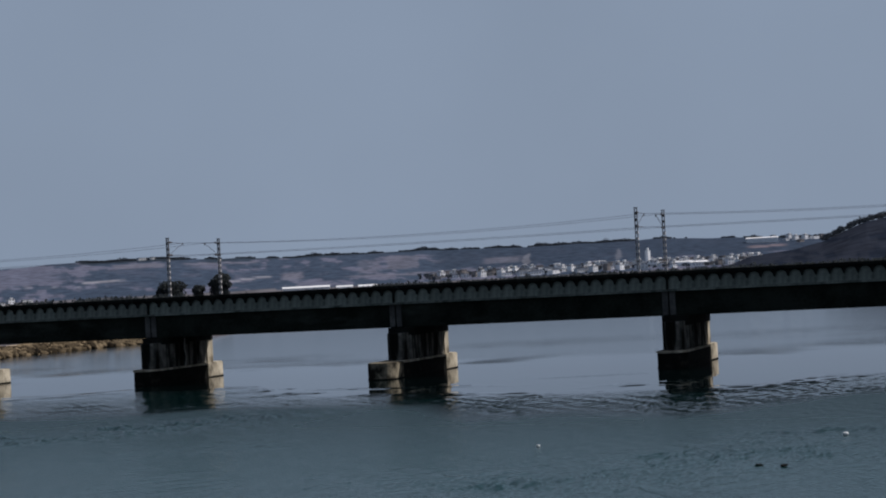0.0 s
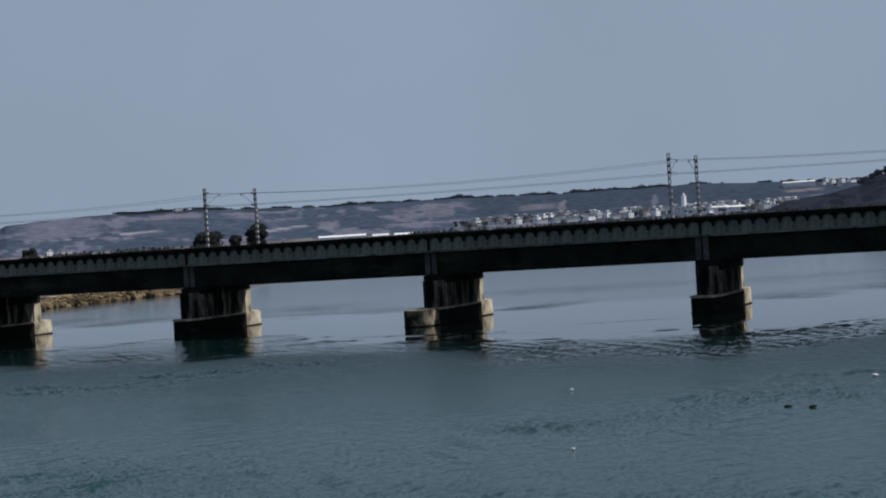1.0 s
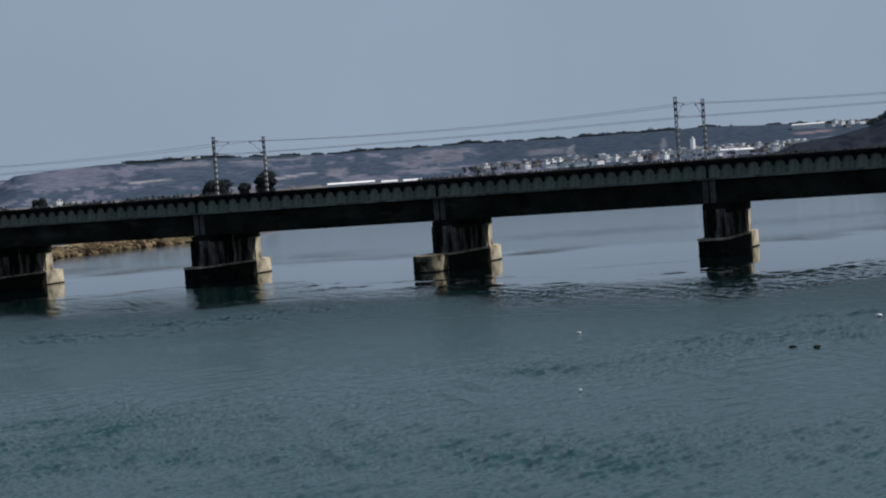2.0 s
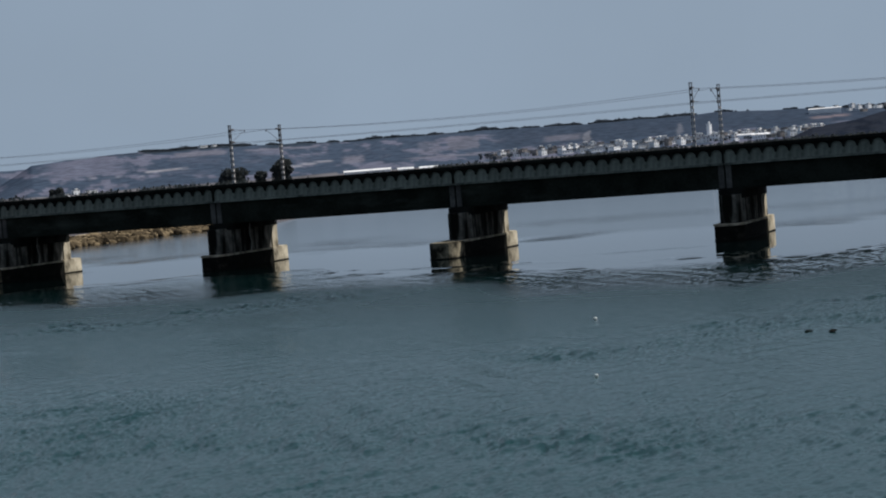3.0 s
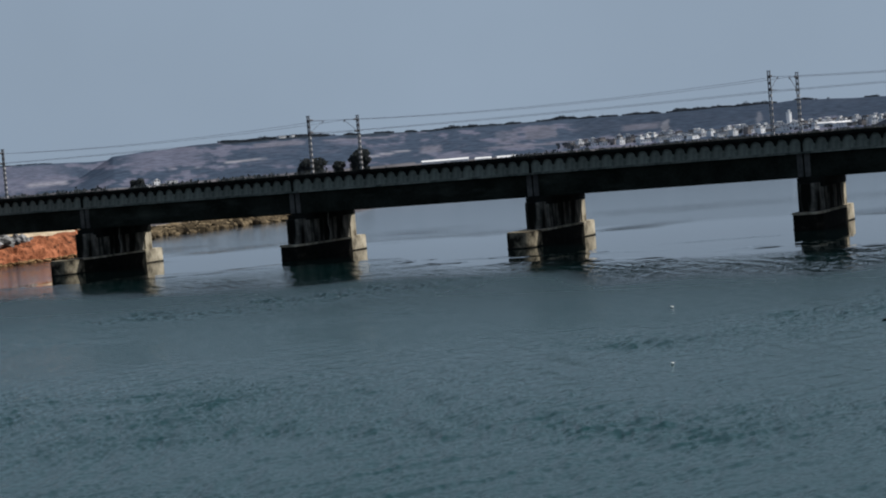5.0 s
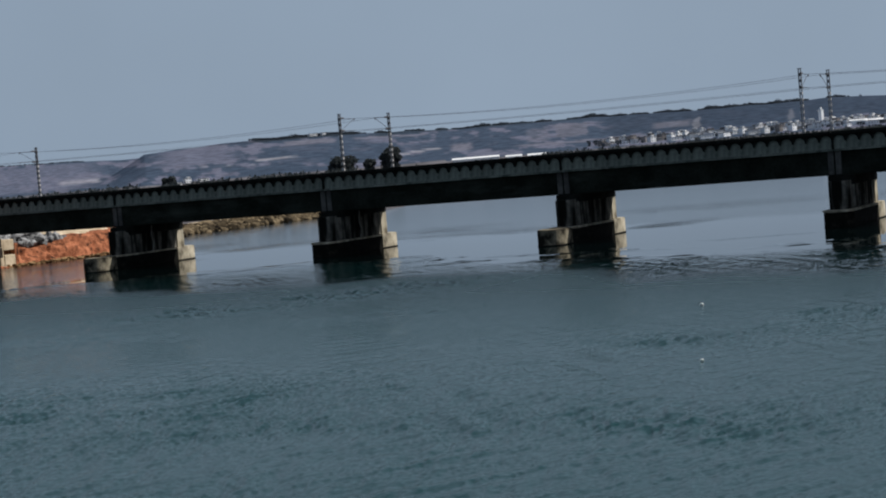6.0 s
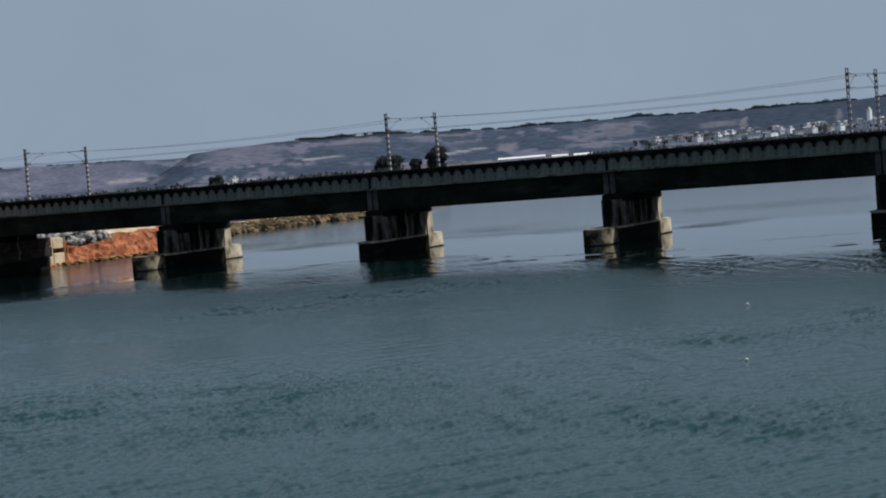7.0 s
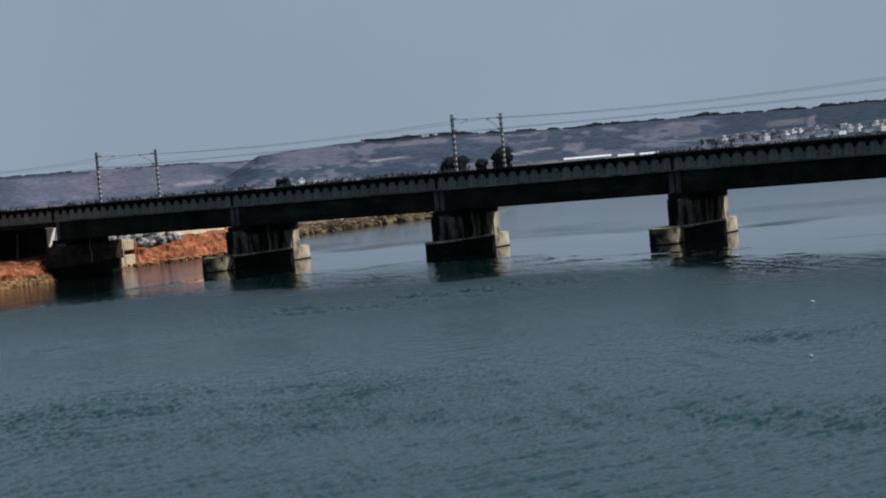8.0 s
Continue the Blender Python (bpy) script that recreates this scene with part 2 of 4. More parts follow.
def prism(bm, outline, z0, z1):
    """An upright prism over an outline in x and y, counter-clockwise."""
    low = [bm.verts.new((x, y, z0)) for x, y in outline]
    top = [bm.verts.new((x, y, z1)) for x, y in outline]
    bm.faces.new(top)
    bm.faces.new(low[::-1])
    for i in range(len(low)):
        j = (i + 1) % len(low)
        bm.faces.new((low[i], low[j], top[j], top[i]))
    return bm


def stadium(half, y0, y1, steps=10):
    """A pier's plan: two straight sides and two round noses, from tip y0 to tip y1."""
    a, b = y0 + half, y1 - half
    pts = [(half * math.cos(w), b + half * math.sin(w)) for w in (math.pi * i / steps for i in range(steps + 1))]
    pts += [(half * math.cos(w), a + half * math.sin(w)) for w in (math.pi + math.pi * i / steps for i in range(steps + 1))]
    return pts


def rock_into(verts, faces, centre, size, rng, flat=0.7):
    """A rough stone of twelve corners."""
    k = len(verts)
    g = (1 + 5 ** 0.5) / 2
    corners = [(-1, g, 0), (1, g, 0), (-1, -g, 0), (1, -g, 0), (0, -1, g), (0, 1, g), (0, -1, -g), (0, 1, -g), (g, 0, -1), (g, 0, 1), (-g, 0, -1), (-g, 0, 1)]
    tris = [(0, 11, 5), (0, 5, 1), (0, 1, 7), (0, 7, 10), (0, 10, 11), (1, 5, 9), (5, 11, 4), (11, 10, 2), (10, 7, 6), (7, 1, 8),
            (3, 9, 4), (3, 4, 2), (3, 2, 6), (3, 6, 8), (3, 8, 9), (4, 9, 5), (2, 4, 11), (6, 2, 10), (8, 6, 7), (9, 8, 1)]
    turn = Euler((rng.uniform(0, 6), rng.uniform(0, 6), rng.uniform(0, 6))).to_matrix()
    sx, sy, sz = size * rng.uniform(0.7, 1.3), size * rng.uniform(0.7, 1.3), size * flat * rng.uniform(0.7, 1.2)
    for c in corners:
        v = turn @ (Vector(c) * rng.uniform(0.38, 0.62))
        verts.append((centre[0] + v.x * sx, centre[1] + v.y * sy, centre[2] + v.z * sz))
    faces.extend((a + k, b + k, c + k) for a, b, c in tris)


def leaves_into(verts, faces, centre, radius, count, leaf, rng, squash=0.8):
    """A loose lump of small leaf blades round a centre, denser outside, with gaps."""
    for _ in range(count):
        d = Vector((rng.gauss(0, 1), rng.gauss(0, 1), rng.gauss(0, 1))).normalized() * radius * rng.uniform(0.45, 1.05)
        c = Vector(centre) + Vector((d.x, d.y, d.z * squash))
        q = Euler((rng.uniform(0, 6), rng.uniform(0, 6), rng.uniform(0, 6))).to_matrix()
        s = leaf * rng.uniform(0.6, 1.4)
        k = len(verts)
        for a, b in ((-1, -0.6), (1, -0.5), (0.8, 0.6), (-0.9, 0.5)):
            verts.append(tuple(c + q @ Vector((a * s, b * s, 0.15 * s * a * b))))
        faces.append((k, k + 1, k + 2, k + 3))


def raw_mesh(name, verts, faces, mat, smooth=False):
    me = bpy.data.meshes.new(name)
    me.from_pydata(verts, [], faces)
    me.materials.append(mat)
    if smooth:
        me.polygons.foreach_set("use_smooth", [True] * len(me.polygons))
    me.update()
    return me


# ---- the land: one sheet from the river bed to the far hills ----
def bank_x(y):
    """The left bank's water line, as x over y."""
    return np.interp(y, [-50, 100, 139, 157, 178, 226, 262, 300, 520, 640], [-118, -122, -127, -132, -130, -154, -153, -146, -135, 60])


def ridge(az, knots):
    return np.interp(az, [k[0] for k in knots], [k[1] for k in knots])


HILL = [(-38.6, -0.1), (-36.4, 0.45), (-35.3, 1.02), (-34, 1.12), (-32.6, 1.19), (-29.3, 1.19), (-27, 1.10), (-25, 1.04), (-22.5, 1.05), (-20, 1.04),
        (-18, 0.99), (-15, 0.99), (-13, 1.02), (-11.5, 0.96), (-9, 0.84), (-8, 0.78), (-4, 0.8)]
FAR_HILL = [(-46, 1.0), (-42, 1.03), (-39, 1.0), (-36, 0.93), (-33, 0.9), (-25, 0.5)]
NEAR_HILL = [(-11.4, -0.4), (-10.9, 0.02), (-10.2, 0.28), (-8.8, 0.44), (-7.9, 0.62), (-7.2, 0.9), (-6.5, 1.2), (-5.8, 1.3), (-4, 1.6), (0, 1.7)]


def ease(t):
    t = np.clip(t, 0, 1)
    return t * t * (3 - 2 * t)


def land_z(az, r):
    """Height of the land, by heading in degrees (right of the y axis) and distance."""
    a = np.radians(az)
    x, y = r * np.sin(a), r * np.cos(a)
    inland = np.maximum(np.maximum(bank_x(y) - x, y - 660), -45 - y)
    z = -2.0 + 3.2 * ease(inland / 14)
    z = z + 3.0 * ease((r - 800) / 600) + 11 * ease((r - 1500) / 520) * ease((az + 33) / 8)
    wob = 1 + 0.012 * np.sin(az * 0.9)
    for knots, r0, r1 in ((HILL, 1960 * wob, 2600.0), (FAR_HILL, 2900 * wob, 3800.0), (NEAR_HILL, 820 * wob, 1300.0)):
        crest = EYE_Z + r1 * np.tan(np.radians(ridge(az, knots)))
        crest = crest * (1 + 0.008 * np.sin(az * 2.3) + 0.005 * np.sin(az * 5.1))
        rise = np.where(r < r1, ease((r - r0) / (r1 - r0)) ** 0.8, 1 - 0.6 * ease((r - r1) / 1500))
        z = np.maximum(z, np.where((r > r0) & (crest > 0), 3 + (crest - 3) * rise, -9))
    return z


def build_land():
    az = np.concatenate([np.arange(-180, -46, 4.0), np.arange(-46, -3.5, 0.05), np.arange(-3.5, 180, 4.0)])
    r = np.concatenate([[4, 60, 110], np.arange(125, 330, 6.0), np.arange(340, 800, 40.0), np.arange(800, 1320, 26.0), np.arange(1340, 1900, 50.0),
                        np.arange(1900, 2640, 18.0), [2700, 2800], np.arange(2880, 3860, 60.0), [4000, 4300, 4700]])
    A, R = np.meshgrid(az, r, indexing="ij")
    Z = land_z(A, R)
    el = np.degrees(np.arctan2(Z - EYE_Z, R))
    na, nr = A.shape
    verts = np.stack([R * np.sin(np.radians(A)), R * np.cos(np.radians(A)), Z], -1).reshape(-1, 3)
    idx = np.arange(na * nr).reshape(na, nr)
    nxt = np.roll(idx, -1, axis=0)
    faces = np.stack([idx[:, :-1], nxt[:, :-1], nxt[:, 1:], idx[:, 1:]], -1).reshape(-1, 4)[:, ::-1]
    me = bpy.data.meshes.new("ground")
    me.from_pydata([tuple(v) for v in verts.tolist()], [], faces.tolist())
    me.polygons.foreach_set("use_smooth", [True] * len(me.polygons))

    # land cover: dry grass, scrub, ploughed and stubble fields, bare tracks, with distance haze put in as blue
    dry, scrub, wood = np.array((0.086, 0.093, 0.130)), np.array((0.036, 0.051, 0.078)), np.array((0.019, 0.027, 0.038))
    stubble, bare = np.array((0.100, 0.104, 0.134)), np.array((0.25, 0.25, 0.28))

    def field_noise(u, v, seed):
        return np.array([noise.fractal(Vector((p, q, seed)), 1.0, 2.0, 4) for p, q in zip(u.ravel(), v.ravel())]).reshape(u.shape)

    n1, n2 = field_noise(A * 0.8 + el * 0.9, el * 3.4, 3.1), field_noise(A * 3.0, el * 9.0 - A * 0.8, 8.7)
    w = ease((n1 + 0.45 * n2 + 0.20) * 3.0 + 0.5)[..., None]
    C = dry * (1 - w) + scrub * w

    def patch(a0, a1, e0, e1, colour, keep=1.0, soft=0.08, tilt=0.0):
        e = el - tilt * (A - (a0 + a1) / 2) + n2 * 0.02
        s = n2 * 0.08
        k = ease((A + s - a0) / soft / 3) * ease((a1 - A - s) / soft / 3) * ease((e - e0) / 0.03) * ease((e1 - e) / 0.03)
        k = (k * keep * (R > 1400))[..., None]
        C[:] = C * (1 - k) + colour * k

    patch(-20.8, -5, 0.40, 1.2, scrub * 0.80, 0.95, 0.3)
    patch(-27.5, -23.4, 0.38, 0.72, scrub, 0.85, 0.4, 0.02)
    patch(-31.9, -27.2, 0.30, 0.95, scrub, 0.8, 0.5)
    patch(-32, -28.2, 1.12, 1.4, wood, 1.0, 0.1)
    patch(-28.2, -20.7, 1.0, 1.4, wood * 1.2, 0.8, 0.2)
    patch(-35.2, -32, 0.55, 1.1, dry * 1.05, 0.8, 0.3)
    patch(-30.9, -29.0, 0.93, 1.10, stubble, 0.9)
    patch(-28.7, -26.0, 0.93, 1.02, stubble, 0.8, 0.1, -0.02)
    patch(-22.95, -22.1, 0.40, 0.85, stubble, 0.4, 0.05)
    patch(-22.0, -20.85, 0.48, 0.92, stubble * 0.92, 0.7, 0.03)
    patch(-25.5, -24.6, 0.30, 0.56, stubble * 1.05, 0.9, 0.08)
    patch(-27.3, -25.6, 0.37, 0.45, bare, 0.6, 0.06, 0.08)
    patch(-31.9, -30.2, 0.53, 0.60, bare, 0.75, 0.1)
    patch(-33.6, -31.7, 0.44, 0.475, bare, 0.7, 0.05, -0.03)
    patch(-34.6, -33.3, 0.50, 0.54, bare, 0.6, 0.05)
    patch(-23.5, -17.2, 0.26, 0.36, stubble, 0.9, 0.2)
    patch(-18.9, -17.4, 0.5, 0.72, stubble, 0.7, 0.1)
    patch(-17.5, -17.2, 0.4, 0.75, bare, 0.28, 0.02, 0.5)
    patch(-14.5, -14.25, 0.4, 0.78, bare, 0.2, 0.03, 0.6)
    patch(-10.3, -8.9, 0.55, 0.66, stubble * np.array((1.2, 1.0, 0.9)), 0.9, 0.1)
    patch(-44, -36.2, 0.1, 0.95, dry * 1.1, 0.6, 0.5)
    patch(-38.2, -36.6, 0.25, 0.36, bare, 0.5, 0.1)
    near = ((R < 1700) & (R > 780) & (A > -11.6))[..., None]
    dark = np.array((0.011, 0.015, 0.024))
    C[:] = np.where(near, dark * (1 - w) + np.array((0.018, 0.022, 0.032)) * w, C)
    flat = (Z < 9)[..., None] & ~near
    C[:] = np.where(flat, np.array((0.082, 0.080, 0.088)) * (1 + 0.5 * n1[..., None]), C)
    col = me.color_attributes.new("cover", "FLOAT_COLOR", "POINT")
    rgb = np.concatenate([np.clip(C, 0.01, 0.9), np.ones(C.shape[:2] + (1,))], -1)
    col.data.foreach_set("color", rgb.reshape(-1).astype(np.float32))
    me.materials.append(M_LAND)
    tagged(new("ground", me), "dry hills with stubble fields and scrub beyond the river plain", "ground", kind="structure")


build_land()


def water_edge(x):
    """Where the wind's ruffle stops against the slack water at the piers, as y over x."""
    return np.interp(x, [-140, -104, -99, -84, -76, -66, -61, -50, -41, -34, -29, -22, -18, -14, 5],
                     [94, 101, 121, 124, 130, 131.5, 124, 118, 115, 114.5, 116.5, 113, 119.5, 126, 131])


# gusts on the ruffled water: x, y, reach along x, reach along y, turn in degrees, strength
GUSTS = [(-15, 75, 4.5, 4.5, 10, 1.1), (-22, 67, 7, 4.5, 20, 0.45), (-13.2, 85, 3.5, 1.6, 20, 0.8), (-54, 97, 5.0, 10, -25, 1.2), (-43, 82, 6, 5, 0, 0.35),
         (-37, 52, 11, 8, 20, 0.55), (-14.5, 46, 5, 3.0, 15, 0.45), (-24, 47, 7, 4, 10, 0.3), (-23, 57, 5, 3.0, 10, 0.2), (-60, 74, 9, 3, 10, 0.35),
         (-11, 49, 4, 1.5, 10, 0.4)]
# wakes on the slack water: x, y, reach along x, reach along y, turn, strength
WAKES = [(-54.3, 163, 2.8, 6.5, -14, 0.6), (-30, 165, 5, 5, 25, 0.5), (-23, 176, 6, 5, 20, 0.45), (-88, 182, 6, 8, 20, 0.55), (-76, 170, 7, 5, 20, 0.45),
         (-103, 172, 3, 8, -12, 0.5), (-62, 205, 12, 8, 10, 0.35), (-28, 208, 14, 9, 5, 0.4), (-36, 134, 5, 1.2, 15, 0.22)]


def build_water():
    """The river: small waves where gusts ruffle it, before a wavering edge; nearly flat beyond."""
    az = np.concatenate([np.arange(-180, -46, 4.0), np.arange(-46, -3.5, 0.05), np.arange(-3.5, 180, 4.0)])
    r = np.concatenate([[0.001, 20, 30], np.arange(36, 112, 0.2), np.arange(112, 150, 0.3), np.arange(150, 200, 0.8), np.arange(200, 420, 8.0), [450, 600, 800, 1200, 1800, 2600]])
    A, D = np.meshgrid(np.radians(az), r, indexing="ij")
    X, Y = D * np.sin(A), D * np.cos(A)

    def drift(sx, sy, seed, octaves=4):
        return np.array([noise.fractal(Vector((p * sx, q * sy, seed)), 0.9, 2.0, octaves) for p, q in zip(X.ravel().tolist(), Y.ravel().tolist())]).reshape(X.shape)

    def spots_of(rows):
        total = np.zeros_like(X)
        for x, y, wx, wy, turn, gain in rows:
            c, s = math.cos(radians(turn)), math.sin(radians(turn))
            u, w = (X - x) * c + (Y - y) * s, (Y - y) * c - (X - x) * s
            total += gain * np.exp(-((u + 0.3 * wx * small) / wx) ** 2 - ((w + 0.8 * wy * small) / wy) ** 2)
        return total

    big, small = drift(0.035, 0.05, 1.7), drift(0.12, 0.2, 5.2)
    gap = water_edge(X) + 2.2 * small - Y
    front = ease(gap / 4 + 0.1)
    lines = np.exp(-((gap + 0.6) / 1.2) ** 2) * ease(0.6 + 2 * small) + 0.7 * np.exp(-((gap + 4.5 + 6 * big) / 1.1) ** 2) * ease(0.2 + 3 * small)
    reach_in = np.interp(X, [-140, -104, -85, -74, -66, -58, -50, -41, -34, -20], [26, 22, 9, 20, 20, 8, 3, 3, 13, 12])
    slack = ease((gap - reach_in - 4 * small) / 9)
    lip = ease((gap + 2.5) / 3.0) * (1 - ease((gap - reach_in - 2) / 9)) * (0.55 + 0.6 * ease(0.5 + 2 * small))
    gusts = spots_of(GUSTS)
    wakes = spots_of(WAKES)
    chop = front * np.clip(0.12 + 0.26 * (1 - ease((Y - 52) / 14)) + gusts * (0.9 + 0.8 * small) + 0.18 * ease(0.5 + 1.6 * big), 0, 0.95)
    chop = np.maximum(chop * slack, 0.42 * lip)
    cove = 0.26 * ease((-97 - X) / 8) * ease((Y - 92) / 8) * (1 - ease((Y - 148) / 6))
    cove = np.maximum(cove, 0.7 * ease((-112 - X) / 8) * ease((Y - 144) / 6) * (1 - ease((Y - 178) / 10)))
    calm = (0.02 + 1.25 * wakes * (0.8 + 0.9 * small)) * (1 - front)
    amount = np.maximum(np.maximum(chop, calm), cove)
    pick = random.Random(77)
    Z = np.zeros_like(X)
    # short chop close by, longer ripples out to the piers: waves, their lengths along and across, steepness, reach
    for waves, along, across, steep, reach in ((44, (0.40, 1.05), (0.18, 0.70), 0.150, (118, 128)), (18, (1.5, 3.4), (0.7, 2.6), 0.085, (140, 150))):
        near = 1 - ease((D - reach[0]) / (reach[1] - reach[0]))
        layer = np.zeros_like(X)
        for i in range(waves):
            ly, lx = pick.uniform(*along), pick.uniform(*across) * pick.choice((-1, 1))
            height = steep * math.sqrt(2 / waves) * ly / (2 * math.pi)
            layer += height * np.sin(2 * math.pi * (X / lx + Y / ly) + pick.uniform(0, 6.28))
        Z += layer * near * (1.0 if steep > 0.1 else 1 + 1.6 * gusts * slack * ease((Y - 78) / 8))
    Z *= amount * ease((D - 31) / 6)
    Z += 0.07 * lines * ease((Y - 100) / 8) * ease((-X - 2) / 6) * ease((X + 104) / 4)
    na, nr = X.shape
    idx = np.arange(na * nr, dtype=np.int32).reshape(na, nr)
    nxt = np.roll(idx, -1, axis=0)
    faces = np.stack([idx[:, :-1], idx[:, 1:], nxt[:, 1:], nxt[:, :-1]], -1).reshape(-1, 4)
    me = bpy.data.meshes.new("water")
    me.vertices.add(na * nr)
    me.vertices.foreach_set("co", np.stack([X, Y, Z], -1).reshape(-1).astype(np.float32))
    me.loops.add(faces.size)
    me.loops.foreach_set("vertex_index", faces.reshape(-1))
    me.polygons.add(len(faces))
    me.polygons.foreach_set("loop_start", np.arange(0, faces.size, 4, dtype=np.int32))
    me.polygons.foreach_set("use_smooth", np.ones(len(faces), dtype=bool))
    me.update(calc_edges=True)
    ruffle = np.maximum(np.where(slack > 0.5, amount, np.minimum(amount, np.maximum(np.maximum(0.24, cove), calm))), slack * (0.5 + 0.5 * ease((Y - 62) / 40)))
    sheen = np.maximum(slack * (0.45 + 0.5 * ease((Y - 60) / 40)) * (1 - 0.6 * np.clip(gusts, 0, 1)), np.maximum(0.4 * cove, np.maximum(0.22 * front, 0.34 * ease((Y - 158) / 14))))
    # teal body colour fades towards the bridge, to near-black at the piers
    for name, values in (("ruffle", ruffle), ("front", sheen), ("body_mix", np.maximum(slack * (1 - 0.42 * ease((Y - 66) / 34)), 0.22 * front))):
        at = me.attributes.new(name, "FLOAT", "POINT")
        at.data.foreach_set("value", values.reshape(-1).astype(np.float32))
    me.materials.append(M_WATER)
    tagged(new("water", me), "teal river water, calm behind the bridge and ruffled before it", "water", kind="structure")


build_water()


# ---- the railway bridge ----
JOINT, SPAN = -81.19, 24.03
# far deck edge is pulled in to let sun onto the far pier ends
FACE_Y, BACK_Y = 142.44, 152.70
TOP_Z, SILL_Z, GIRDER_Z = 7.79, 6.28, 4.15
BAYS = 22
bridge = tagged(new("railway_bridge"), "concrete girder railway bridge on round-nosed piers in the river, stains and shade in its near-black colour", "bridge")
bay = SPAN / BAYS


def arch_piece():
    """One hanging arch of the arcade under the coping: two half pendants and the curve between."""
    bm = bmesh.new()
    h, r, top, spring = bay / 2, bay * 0.44, 7.46, 6.96
    pts = [(-h, top), (-h, spring - 0.05), (-r, spring)]
    pts += [(-r * math.cos(math.pi * i / 10), spring + r * 0.98 * math.sin(math.pi * i / 10)) for i in range(1, 10)]
    pts += [(r, spring), (h, spring - 0.05), (h, top)]
    front = [bm.verts.new((x, 0.06, z)) for x, z in pts]
    rear = [bm.verts.new((x, 0.28, z)) for x, z in pts]
    k = len(pts)
    for vs, flip in ((front, False), (rear, True)):
        strips = []
        tops = [bm.verts.new((pts[i][0], vs[0].co.y, top)) for i in range(2, k - 2)]
        strips.append((vs[0], vs[1], vs[2], tops[0]))
        for j, i in enumerate(range(2, k - 3)):
            strips.append((tops[j], vs[i], vs[i + 1], tops[j + 1]))
        strips.append((tops[-1], vs[k - 3], vs[k - 2], vs[k - 1]))
        for s in strips:
            bm.faces.new(s[::-1] if flip else s)
    for i in range(k - 1):
        bm.faces.new((front[i + 1], front[i], rear[i], rear[i + 1]))
    bmesh.ops.recalc_face_normals(bm, faces=bm.faces)
    return mesh_of("arch", bm, M_SOOT_SHADE)


ARCH = arch_piece()
PANEL = mesh_of("panel", boxed(-bay / 2 + 0.008, bay / 2 - 0.008, 0.26, 0.45, SILL_Z + 0.01, 7.46, bevel=0.01), M_PANEL)
SPANS = range(-3, 5)
span_decks = {}
for k in SPANS:
    x0, x1 = JOINT + k * SPAN + 0.03, JOINT + (k + 1) * SPAN - 0.03
    back = BACK_Y
    if k == -3:
        # unseen extra width at the back, added to keep the abutment in shade
        x0, back = -142.4, 156.6
    slab = part("deck_slab", boxed(x0, x1, FACE_Y + 0.46, back - 0.4, 6.30, 6.85, bevel=0.03), M_SOOT_SHADE, bridge)
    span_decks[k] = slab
    part("coping", boxed(x0, x1, FACE_Y - 0.10, FACE_Y + 0.55, 7.46, TOP_Z, bevel=0.04), M_SOOT_SHADE, slab)
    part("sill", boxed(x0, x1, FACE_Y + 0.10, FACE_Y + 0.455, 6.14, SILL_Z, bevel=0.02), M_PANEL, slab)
    part("parapet", boxed(x0, x1, back - 0.39, back, 6.14, TOP_Z, bevel=0.03), M_SOOT_SHADE, slab)
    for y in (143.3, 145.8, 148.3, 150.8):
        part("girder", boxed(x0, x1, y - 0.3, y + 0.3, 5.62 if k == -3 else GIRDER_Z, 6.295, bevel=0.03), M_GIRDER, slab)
    part("ballast_bed", boxed(x0, x1, FACE_Y + 1.5, BACK_Y - 0.6, 6.855, 7.15, bevel=0.05), M_BALLAST, slab)
    for y in (145.5, 146.94, 149.74, 151.18):
        part("rail", boxed(x0, x1, y - 0.035, y + 0.035, 7.155, 7.32), M_STEEL, slab)
    for x in () if k == -3 else (x0 + 0.28, x1 - 0.28):
        part("end_block", boxed(x - 0.24, x + 0.24, 142.86, 142.995, GIRDER_Z + 0.06, 6.13, bevel=0.03), M_BLOCK, slab, "paler concrete end block")


